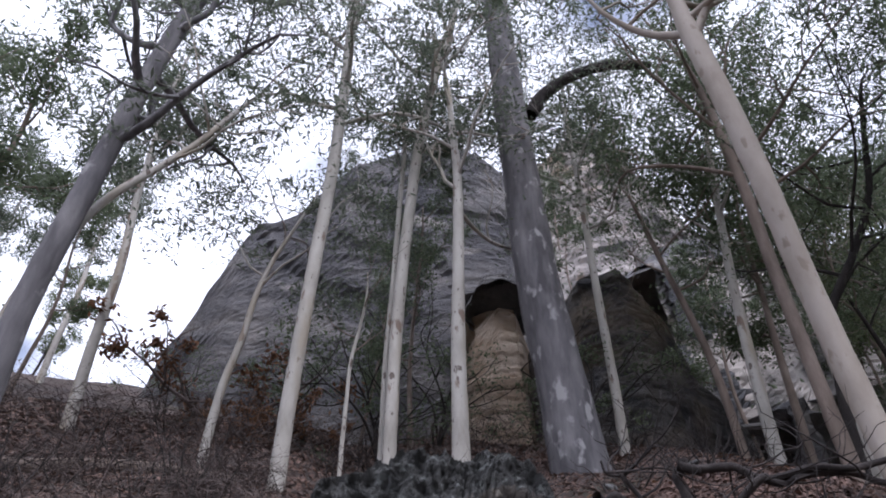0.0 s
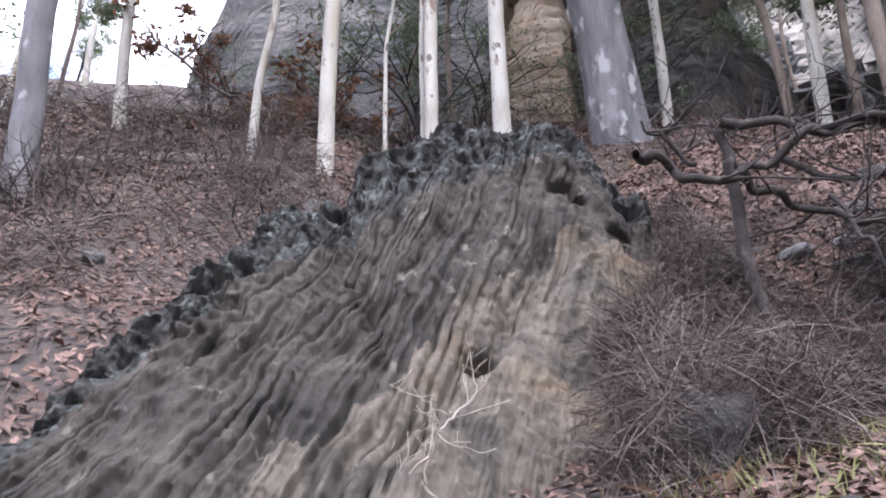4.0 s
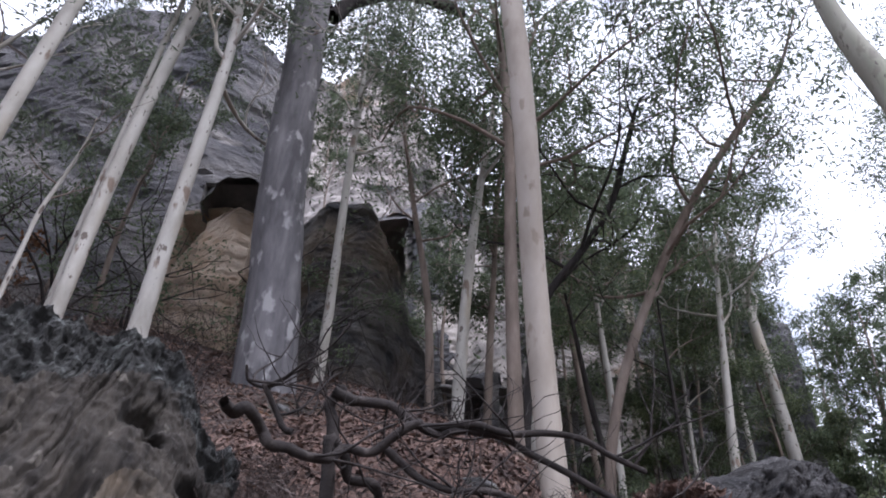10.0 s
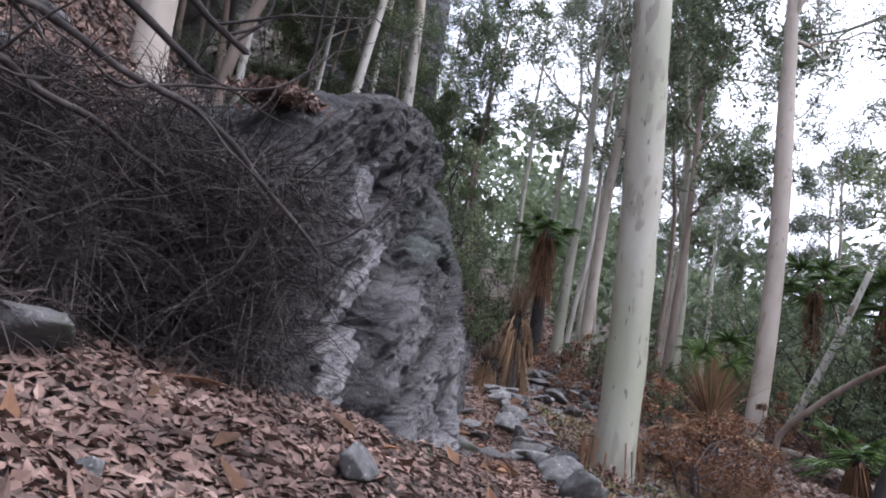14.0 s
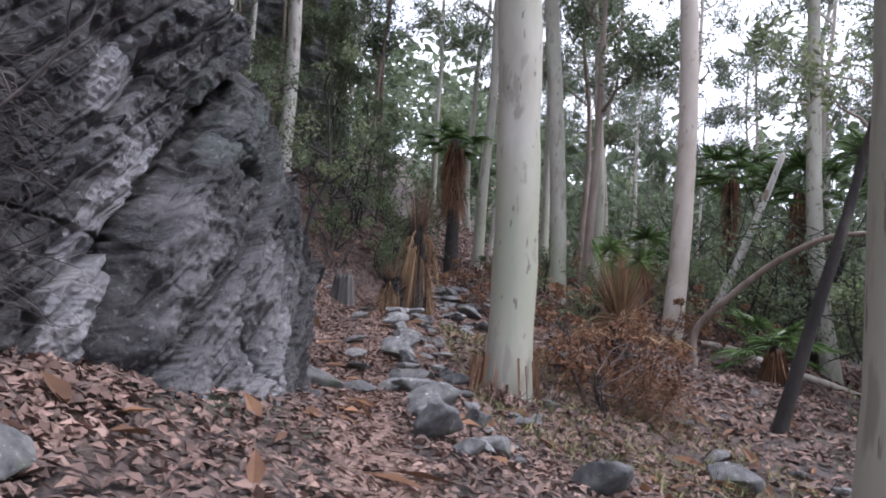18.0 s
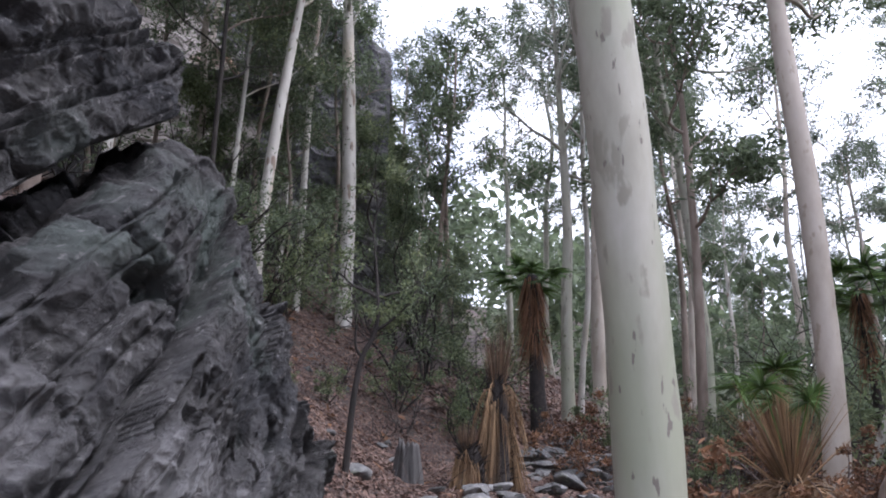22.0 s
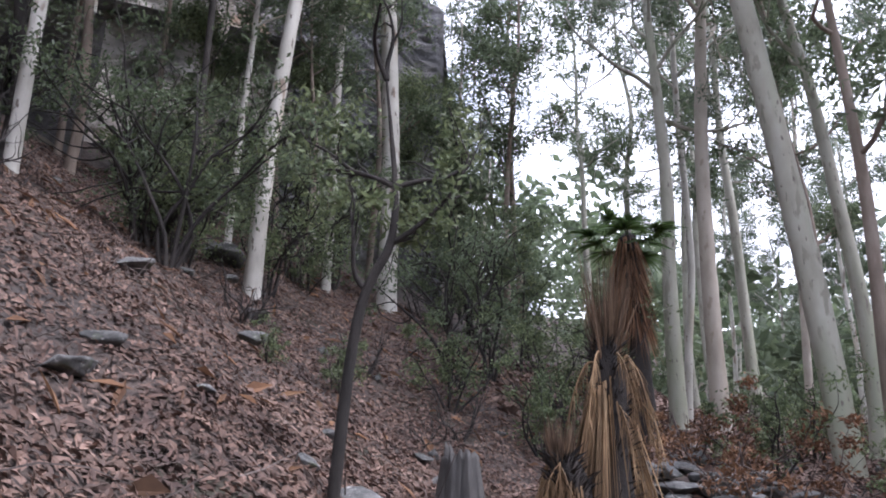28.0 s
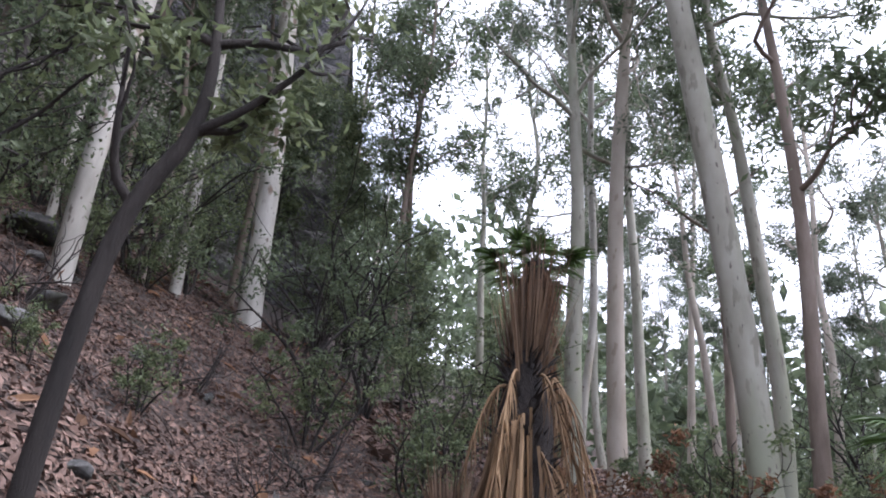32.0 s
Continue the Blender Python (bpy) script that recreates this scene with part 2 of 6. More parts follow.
M_prow = material("tan_footed_sandstone", [(0.3, (0.062, 0.060, 0.062)), (0.48, (0.124, 0.116, 0.109)), (0.62, (0.207, 0.186, 0.160)), (0.8, (0.269, 0.233, 0.186))], scale=0.4, stretch=(1, 1, 1.6),
                  rough=0.92, bump=0.9, fine=3.2, distance=0.2, detail=12,
                  second=[((0.035, 0.035, 0.040), 0.4, 0.46, 0.62, (1, 1, 0.22)), ((0.279, 0.217, 0.150), 0.22, 0.54, 0.68), ((0.051, 0.051, 0.055), 1.1, 0.56, 0.66, (1, 1, 2.5))])
M_scar = material("ochre_sandstone", [(0.3, (0.22, 0.165, 0.12)), (0.5, (0.36, 0.275, 0.20)), (0.7, (0.48, 0.41, 0.34))], scale=0.7, rough=0.92, bump=0.7, fine=4, distance=0.12,
                  second=[((0.12, 0.10, 0.09), 0.5, 0.55, 0.7)])
M_pale = material("pale_sandstone", [(0.3, (0.30, 0.27, 0.25)), (0.5, (0.46, 0.42, 0.39)), (0.7, (0.58, 0.53, 0.49))], scale=0.5, rough=0.92, bump=0.7, fine=3, distance=0.15,
                  second=[((0.12, 0.115, 0.11), 0.4, 0.52, 0.66), ((0.42, 0.28, 0.17), 0.3, 0.6, 0.72)])
M_rock = material("weathered_grey_rock", [(0.30, (0.027, 0.026, 0.026)), (0.45, (0.055, 0.052, 0.052)), (0.58, (0.086, 0.082, 0.081)), (0.75, (0.162, 0.156, 0.150))], scale=3.4, stretch=(0.7, 1, 1.2), rot=(0, 38, 0),
                  rough=0.9, bump=1.0, fine=14, distance=0.07, detail=14,
                  second=[((0.040, 0.040, 0.043), 1.6, 0.52, 0.62, (0.3, 1, 2.2)), ((0.216, 0.209, 0.209), 0.55, 0.55, 0.66), ((0.094, 0.115, 0.101), 0.9, 0.58, 0.70), ((0.224, 0.216, 0.213), 21.0, 0.60, 0.72), ((0.033, 0.031, 0.033), 6.0, 0.60, 0.68)])
M_bare = material("bare_grey_rock", [(0.3, (0.160, 0.155, 0.158)), (0.5, (0.225, 0.217, 0.219)), (0.72, (0.330, 0.322, 0.320))], scale=2.6, stretch=(0.5, 1, 1.8), rot=(0, 38, 0), rough=0.9, bump=0.8, fine=14, distance=0.05, detail=12,
                  second=[((0.160, 0.157, 0.164), 2.4, 0.54, 0.66, (0.4, 1, 2.0))])
M_rockA = material("fluted_rock", [(0.30, (0.031, 0.027, 0.024)), (0.45, (0.064, 0.055, 0.046)), (0.58, (0.100, 0.086, 0.071)), (0.75, (0.165, 0.142, 0.120))], scale=4.0, stretch=(1.6, 1, 0.35), rot=(0, -28, 0),
                   rough=0.9, bump=1.0, fine=12, distance=0.07, detail=14, second=[((0.187, 0.137, 0.093), 0.5, 0.52, 0.68), ((0.041, 0.037, 0.033), 0.9, 0.52, 0.66), ((0.227, 0.204, 0.173), 6.0, 0.64, 0.72)])
M_apron = material("worn_tan_rock", [(0.30, (0.069, 0.058, 0.047)), (0.45, (0.131, 0.111, 0.089)), (0.60, (0.184, 0.157, 0.126)), (0.78, (0.250, 0.215, 0.172))], scale=3.0, stretch=(1.6, 1, 0.4), rot=(0, -28, 0),
                   rough=0.92, bump=0.9, fine=16, distance=0.05, detail=14, second=[((0.208, 0.155, 0.101), 0.7, 0.55, 0.68), ((0.069, 0.062, 0.054), 1.6, 0.56, 0.68)])
# dark lichened crust, its colour lowered further to stand for backlight
M_crust = material("lichened_crust", [(0.3, (0.031, 0.031, 0.030)), (0.5, (0.068, 0.068, 0.064)), (0.7, (0.125, 0.127, 0.120))], scale=3.5, rough=0.92, bump=0.9, fine=14, distance=0.07,
                   detail=12, second=[((0.186, 0.197, 0.186), 7.0, 0.58, 0.66), ((0.047, 0.057, 0.026), 0.9, 0.64, 0.74)])
M_stone = material("loose_grey_stone", [(0.3, (0.057, 0.057, 0.059)), (0.5, (0.131, 0.130, 0.127)), (0.75, (0.254, 0.246, 0.238))], scale=3.0, rough=0.9, bump=0.6, fine=25, distance=0.03, per_object=0.35,
                   second=[((0.42, 0.41, 0.39), 8.0, 0.62, 0.72), ((0.09, 0.11, 0.05), 1.5, 0.6, 0.75)])
M_gum = material("smooth_gum_bark", [(0.3, (0.27, 0.255, 0.205)), (0.5, (0.36, 0.345, 0.285)), (0.7, (0.43, 0.415, 0.36))], scale=1.6, stretch=(1, 1, 0.4), rough=0.75, bump=0.25, fine=18, distance=0.01,
                 second=[((0.29, 0.30, 0.22), 1.4, 0.50, 0.66, (1, 1, 0.25)), ((0.25, 0.235, 0.19), 5.0, 0.58, 0.63, (1, 1, 0.35)), ((0.16, 0.14, 0.12), 12.0, 0.65, 0.68, (1, 1, 0.3))])
M_white = material("white_gum_bark", [(0.3, (0.36, 0.335, 0.29)), (0.5, (0.50, 0.475, 0.425)), (0.7, (0.60, 0.58, 0.53))], scale=2.0, stretch=(1, 1, 0.4), rough=0.75, bump=0.25, fine=14, distance=0.01,
                   second=[((0.24, 0.18, 0.14), 3.2, 0.60, 0.65, (1, 1, 0.35)), ((0.16, 0.13, 0.11), 10.0, 0.63, 0.67, (1, 1, 0.4)), ((0.42, 0.37, 0.29), 1.2, 0.54, 0.66, (1, 1, 0.3))])
M_beige = material("pinkish_gum_bark", [(0.3, (0.29, 0.245, 0.20)), (0.5, (0.40, 0.35, 0.295)), (0.7, (0.47, 0.42, 0.365))], scale=1.5, stretch=(1, 1, 0.4), rough=0.78, bump=0.25, fine=14, distance=0.01,
                   second=[((0.30, 0.25, 0.20), 5.0, 0.62, 0.68, (1, 1, 0.5))])
M_grey = material("grey_flaking_bark", [(0.3, (0.085, 0.081, 0.084)), (0.5, (0.16, 0.153, 0.158)), (0.7, (0.26, 0.25, 0.25))], scale=3.0, stretch=(1, 1, 0.22), rough=0.88, bump=0.6, fine=16, distance=0.03,
                  second=[((0.10, 0.095, 0.10), 2.2, 0.58, 0.68, (1, 1, 0.25)), ((0.40, 0.39, 0.385), 3.0, 0.60, 0.68, (1, 1, 0.6))])
M_dark = material("dark_rough_bark", [(0.3, (0.014, 0.012, 0.011)), (0.55, (0.034, 0.028, 0.025)), (0.8, (0.10, 0.09, 0.08))], scale=5.0, stretch=(1, 1, 0.25), rough=0.92, bump=0.8, fine=22, distance=0.03)
M_tan = material("tan_bark", [(0.3, (0.13, 0.10, 0.08)), (0.55, (0.24, 0.19, 0.155)), (0.8, (0.36, 0.31, 0.27))], scale=3.0, stretch=(1, 1, 0.25), rough=0.88, bump=0.5, fine=18, distance=0.02)
M_dead = material("grey_dead_wood", [(0.3, (0.018, 0.015, 0.014)), (0.55, (0.048, 0.039, 0.036)), (0.8, (0.175, 0.152, 0.138))], scale=5.0, rough=0.9, bump=0.6, fine=25, distance=0.02)
M_twig = material("dry_twigs", [(0.3, (0.05, 0.036, 0.032)), (0.55, (0.11, 0.085, 0.075)), (0.8, (0.22, 0.19, 0.175))], scale=2.0, rough=0.9, bump=0, per_island=0.4)
M_leaf = material("gum_leaves", [(0.3, (0.078, 0.106, 0.058)), (0.55, (0.138, 0.174, 0.101)), (0.8, (0.204, 0.240, 0.144))], scale=0.8, rough=0.45, bump=0, per_island=0.45, trans=0.5)
M_leafg = material("grey_green_leaves", [(0.3, (0.102, 0.126, 0.091)), (0.55, (0.162, 0.190, 0.134)), (0.8, (0.240, 0.264, 0.192))], scale=0.8, rough=0.45, bump=0, per_island=0.4, trans=0.5)
M_leafd = material("dark_understorey_leaves", [(0.3, (0.100, 0.132, 0.068)), (0.55, (0.174, 0.212, 0.108)), (0.8, (0.281, 0.301, 0.151))], scale=1.0, rough=0.5, bump=0, per_island=0.5, trans=0.45)
M_palm = material("palm_fronds", [(0.3, (0.05, 0.09, 0.025)), (0.6, (0.10, 0.17, 0.045)), (0.85, (0.19, 0.27, 0.07))], scale=2.0, rough=0.45, bump=0, per_island=0.4, trans=0.3)
M_straw = material("dead_straw_fronds", [(0.3, (0.13, 0.075, 0.04)), (0.55, (0.27, 0.175, 0.095)), (0.8, (0.42, 0.30, 0.18))], scale=2.5, stretch=(1, 1, 0.4), rough=0.85, bump=0, per_island=0.5, trans=0.15)
M_rust = material("rusty_dead_foliage", [(0.3, (0.10, 0.050, 0.028)), (0.55, (0.20, 0.105, 0.056)), (0.8, (0.30, 0.18, 0.10))], scale=2.5, rough=0.85, bump=0, per_island=0.5, trans=0.2)
M_tuft = material("brown_grass_tree_tuft", [(0.3, (0.06, 0.04, 0.028)), (0.55, (0.14, 0.09, 0.055)), (0.8, (0.25, 0.16, 0.09))], scale=2.5, rough=0.85, bump=0, per_island=0.5, trans=0.15)
M_stump = material("grey_stump_wood", [(0.3, (0.05, 0.046, 0.045)), (0.55, (0.11, 0.104, 0.10)), (0.8, (0.21, 0.20, 0.19))], scale=4.0, stretch=(1, 1, 0.2), rough=0.92, bump=0.7, fine=20, distance=0.03)
M_char = material("charred_trunk", [(0.3, (0.010, 0.009, 0.009)), (0.6, (0.035, 0.028, 0.025)), (0.85, (0.10, 0.075, 0.06))], scale=6.0, rough=0.95, bump=0.9, fine=30, distance=0.03)
M_grass = material("dry_grass", [(0.3, (0.09, 0.10, 0.035)), (0.55, (0.19, 0.18, 0.08)), (0.8, (0.32, 0.27, 0.15))], scale=2.0, rough=0.8, bump=0, per_island=0.4, trans=0.2)


# ---------------------------------------------------------------- land

LINE_X = [-60, -20, 0, 2, 4.5, 6.9, 8.3, 9.6, 11.9, 14.2, 17.3, 25, 40, 80]
LINE_Y = [-14, -6, -1.0, -0.1, 0.85, 2.4, 3.3, 3.85, 5.0, 6.3, 7.5, 9.3, 12, 21]
LINE_Z = [-4, -1.6, -0.25, 0.32, 0.78, 1.0, 1.08, 1.14, 1.42, 1.98, 2.25, 3.7, 6.2, 8.5]


def land(x, y):
    """The hillside: a footpath along it, a bank and scree above, a gully and far hills below."""
    x, y = np.asarray(x, float), np.asarray(y, float)
    yc, zc = np.interp(x, LINE_X, LINE_Y), np.interp(x, LINE_X, LINE_Z)
    v = (y - yc) * 0.87
    w = np.interp(x, [-5, -2, -1.4, 1.0, 1.9, 2.5, 3.4, 6, 8, 12], [3.5, 4.3, 5.4, 4.7, 4.3, 3.9, 3.4, 2.9, 1.7, 0.9])
    m1 = np.interp(x, [-6, 0.8, 2.0, 3.4, 6, 8.5, 12], [0.7, 0.95, 1.05, 1.15, 1.6, 1.4, 0.75])
    m2 = np.interp(x, [0, 2.4, 5, 8, 12, 14, 22], [0.74, 0.72, 0.62, 0.74, 0.8, 0.78, 0.7])
    q = np.maximum(v - w, 0)
    up = np.interp(x, [-6, 2, 7, 10], [0.25, 0.3, 0.3, 0.1]) * np.clip(v, 0, w) + m1 * np.minimum(q, 2.2) + m2 * np.clip(q - 2.2, 0, 24)
    q = np.maximum(-v, 0)
    down = -0.05 * np.minimum(q, 0.5) - 0.25 * np.clip(q - 0.5, 0, 3.0) - 0.12 * np.clip(q - 3.5, 0, 3.5) - 0.42 * np.clip(q - 7, 0, 14) - 0.05 * np.clip(q - 21, 0, 20) + 0.42 * np.clip(q - 70, 0, 150)
    far = np.maximum(x - 90, 0) * 0.18
    return zc + up + down + np.minimum(far, 40)


def land_rough(x, y):
    x, y = np.asarray(x, float), np.asarray(y, float)
    p = np.stack([x, y, 0 * x], -1).reshape(-1, 3)
    yc = np.interp(x, LINE_X, LINE_Y)
    off = np.clip((np.abs(y - yc) - 0.7) / 2.0, 0.12, 1)
    return land(x, y) + (0.22 * fbm(p * 0.45, 3, 5) + 0.10 * fbm(p * 1.7, 3, 9)).reshape(x.shape) * off


def put(x, y):
    return float(land_rough(np.array([x]), np.array([y]))[0])


def spaced(stops):
    out = [np.arange(a, b, d) for a, b, d in stops]
    return np.concatenate(out + [[stops[-1][1]]])


gx = spaced([(-500, -80, 30), (-80, -14, 3), (-14, 24, 0.28), (24, 60, 1.0), (60, 140, 5), (140, 600, 30)])
gy = spaced([(-500, -80, 30), (-80, -12, 2.5), (-12, 22, 0.28), (22, 50, 1.2), (50, 140, 6), (140, 600, 30)])
GX, GY = np.meshgrid(gx, gy, indexing="ij")
GZ = land_rough(GX, GY)
n, m = GX.shape
i, j = np.meshgrid(np.arange(n - 1), np.arange(m - 1), indexing="ij")
ground = part("ground", mesh_of("ground", np.stack([GX, GY, GZ], -1).reshape(-1, 3),
              np.stack([i * m + j, (i + 1) * m + j, (i + 1) * m + j + 1, i * m + j + 1], -1).reshape(-1, 4)), M_ground)
tagged(ground, "steep hillside soil under brown fallen leaves", "ground", kind="structure")

# the trodden strip
px = np.arange(-3, 17.5, 0.12)
across = np.linspace(-1, 1, 9)
cy, wid = np.interp(px, LINE_X, LINE_Y), 0.55 + 0.1 * vnoise(np.stack([px, 0 * px, 0 * px], -1) * 0.8)
PX = np.repeat(px[:, None], 9, 1)
PY = cy[:, None] + across[None] * wid[:, None] * 1.15
PZ = land_rough(PX, PY) + 0.03 * (1 - across[None] ** 2) - 0.02
n, m = PX.shape
i, j = np.meshgrid(np.arange(n - 1), np.arange(m - 1), indexing="ij")
path = part("path", mesh_of("path", np.stack([PX, PY, PZ], -1).reshape(-1, 3),
            np.stack([i * m + j, (i + 1) * m + j, (i + 1) * m + j + 1, i * m + j + 1], -1).reshape(-1, 4)), M_path)
tagged(path, "narrow trodden earth footpath strewn with leaves", "path", kind="structure")


def cliff(name, line, tops, label, mat=None, seed=0, step=0.55, ledge=0.45, big=1.6, low=-4.0, brow=1.0, thick=14.0, lift=None, lean=1.2):
    """A wall of bedded rock along a line in plan, with ledges, joints and an uneven brow."""
    line = np.asarray(line, float)
    seg = np.r_[0, np.cumsum(np.linalg.norm(np.diff(line, axis=0), axis=1))]
    s = np.arange(0, seg[-1], step)
    x, y = np.interp(s, seg, line[:, 0]), np.interp(s, seg, line[:, 1])
    top = np.interp(s, seg, tops) + 1.2 * brow * vnoise(np.stack([s * 0.3, 0 * s, 0 * s + seed], -1)) + 0.5 * brow * vnoise(np.stack([s * 1.1, 0 * s, 0 * s + seed], -1))
    tx, ty = np.gradient(x), np.gradient(y)
    ln = np.hypot(tx, ty) + 1e-9
    nx, ny = ty / ln, -tx / ln
    base = land(x, y) + low if lift is None else np.interp(s, seg, lift) + 0.3 * vnoise(np.stack([s * 2, 0 * s, 0 * s], -1))
    rows = int(max(20, (top - base).max() / (step * 0.6)))
    t = np.linspace(0, 1, rows)
    H = base[:, None] + (top - base)[:, None] * t[None]
    S = np.repeat(s[:, None], rows, 1)
    p = np.stack([S, H, 0 * S + seed], -1).reshape(-1, 3)
    # beds: each stratum stands back or proud by its own amount and breaks into blocks along its length
    bed = 0
    for freq, amp, run in ((0.8, 1.0, 0.10), (2.1, 0.8, 0.22), (4.3, 0.45, 0.35)):
        level = H.ravel() * freq + 0.35 * vnoise(p * (0.12, 0.05, 1), seed + 3) + seed
        k = np.floor(level).astype(np.int64)
        cell = np.floor(S.ravel() * run + 5 * hash01(k, 0 * k, 0 * k, seed)).astype(np.int64)
        bed = bed + ledge * amp * (hash01(k, cell, 0 * k, seed + 7) - 0.5) - ledge * 0.5 * amp * np.exp(-(((level - k) / 0.12) ** 2))
    joint = -np.maximum(0, 0.5 - np.abs(vnoise(p * (0.35, 0.04, 1), seed + 7)) * 7) * ledge * 1.6
    block = np.round(vnoise(p * (0.16, 0.11, 1), seed + 13) * 2) * big * 0.35
    shape = block + fbm(p * (0.07, 0.05, 1), 2, seed + 9) * big + fbm(p * (0.9, 1.2, 1), 3, seed + 11) * 0.5 * ledge
    off = (bed + joint + shape).reshape(S.shape) - 2.6 * brow * np.clip((t[None] - 0.93) / 0.07, 0, 1) ** 2 - lean * t[None]
    V = np.stack([x[:, None] + nx[:, None] * off, y[:, None] + ny[:, None] * off, H], -1)
    back = V[:, -1:] + np.stack([-nx * thick, -ny * thick, 0 * x - 0.07 * thick], -1)[:, None]
    foot = back + np.stack([0 * x, 0 * x, base - top], -1)[:, None]
    V = np.concatenate([V, back, foot], 1)
    n, m = V.shape[:2]
    i, j = np.meshgrid(np.arange(n - 1), np.arange(m - 1), indexing="ij")
    F = np.stack([i * m + j, (i + 1) * m + j, (i + 1) * m + j + 1, i * m + j + 1], -1).reshape(-1, 4)
    ob = part(name, mesh_of(name, V.reshape(-1, 3), F, False), mat or M_cliff)
    return tagged(ob, label, "cliff")


cliff("cliff", [(-31.04, 50.92), (-18.81, 37.1), (-12.05, 26.72), (-9.73, 24.05), (-6.77, 22.87), (-1.84, 22.23), (2.78, 21.97), (5.23, 21.72), (6.69, 22.94)], [12.63, 13.34, 13.64, 17.28, 23.82, 29.42, 30.35, 27.8, 26.77],
      "tall dark grey sandstone cliff with bedded ledges and lichen streaks", seed=1, step=0.34, ledge=0.13, big=0.6)
cliff("cliff", [(4.06, 24.43), (4.62, 19.94), (5.47, 17.05), (5.87, 16.66), (6.88, 16.27), (7.87, 16.49), (9.11, 17.21), (10.97, 18.14), (12.92, 20.57), (14.87, 23.6)], [16.73, 16.7, 16.68, 16.67, 16.85, 16.23, 14.1, 12.67, 12.23, 12],
      "jutting square buttress of dark bedded sandstone with a tan foot", M_prow, seed=2, step=0.17, ledge=0.15, big=0.16, brow=0.25, thick=1.9, lean=0.4)
cliff("cliff", [(12.7, 21.64), (12.86, 19.82), (13.77, 19.09), (15.31, 19.61), (16.56, 21.78)], [13.76, 14.02, 13.9, 13.34, 12.51], "rounded dark shoulder of sandstone beside the buttress", seed=8, step=0.3, ledge=0.2, big=0.3, thick=1.6)
cliff("cliff", [(-3.64, 39.81), (8.7, 33.89), (13.92, 30.7), (18.59, 29.77), (22.12, 26.96), (24.93, 27.46), (35, 39.72)], [36.81, 43, 45.89, 34.43, 24.9, 22.03, 20.25], "pale upper tier of weathered sandstone cliff", M_pale, seed=3, step=0.5, ledge=0.3)
cliff("cliff", [(1.96, 21.8), (2.62, 20.51), (3.64, 20.17), (4.54, 20.08), (5.21, 21.05)], [15.26, 16.85, 17.83, 17.61, 16.79], "ochre scar of freshly broken sandstone under an overhang", M_scar, seed=6, step=0.2, ledge=0.1, big=0.2, brow=0.4, thick=1.5, lift=(12.27, 11.85, 11.83, 11.81, 12.2), lean=0.5)
cliff("cliff", [(2.54, 21.2), (3.07, 19.91), (3.87, 19.62), (4.77, 19.63), (5.34, 20.84)], [18.25, 18.74, 18.82, 18.5, 17.99], "dark overhanging lip above the ochre scar", seed=9, step=0.2, ledge=0.12, big=0.2, brow=0.2, thick=1.8, lift=(17.75, 18.24, 18.32, 17.9, 17.49), lean=0.2)
cliff("cliff", [(13, 24), (17, 26), (20, 27), (26, 25), (28.6, 21.2), (30.5, 18), (32, 18.8), (36, 26), (45, 40), (60, 60)], [24, 28, 30, 29, 26, 22, 19.5, 18, 16, 15],
      "long dark sandstone cliff behind the gum trees", seed=4, step=0.4, ledge=0.22, big=0.7)
cliff("cliff", [(12.6, 24.6), (15, 25.2), (18.5, 25.9), (20.6, 26.0), (23, 25.0), (25.6, 23.4), (27, 22.5)], [26, 27, 28, 27.5, 25, 21, 17.5],
      "pale overhanging brow of freshly broken sandstone", M_pale, seed=12, step=0.34, ledge=0.2, big=0.5, brow=0.5, thick=2.0, lift=(9, 9, 10, 13, 15, 15.5, 15), lean=0.3)


# ---------------------------------------------------------------- trees
tree_seed = [10]


def branches(rng, start, way, length, r, level=0):
    """A crooked limb and its side shoots: rods and the places where leaves hang."""
    rods, ends = [], []
    pts, d, p = [np.array(start)], np.array(way) / np.linalg.norm(way), np.array(start, float)
    k = 5
    for i in range(k):
        d = d + rng.normal(size=3) * 0.24 + (0, 0, 0.10)
        d /= np.linalg.norm(d)
        p = p + d * length / k
        pts.append(p)
    rods.append(tube(pts, np.linspace(r, r * 0.3, k + 1), 6 if level == 0 else 5, 2))
    if level < 2:
        for i in range(2, k + 1):
            side = d * 0.5 + rng.normal(size=3) * 0.75 + (0, 0, 0.25)
            sub, e = branches(rng, pts[i], side, length * rng.uniform(0.35, 0.6), r * (0.62 - 0.06 * i), level + 1 if level else 1 + (length < 2.2))
            rods += sub
            ends += e
    if level:
        ends += pts[2:]
    return rods, ends


def hanging(ends, count, spread, rng, length=0.2, width=0.026):
    ends = np.array(ends)
    # leaves gather in small sprays around twig ends
    k = max(1, count // 60)
    sprays = ends[rng.integers(0, len(ends), k)] + rng.normal(size=(k, 3)) * spread * (0.10, 0.10, 0.07)
    size = rng.uniform(0.5, 1.5, k)
    i = rng.integers(0, k, count)
    c = sprays[i] + rng.normal(size=(count, 3)) * min(0.32, spread * 0.12) * size[i, None] * (1, 1, 0.75)
    return leaf_quads(c, length, width, rng, 0.55)


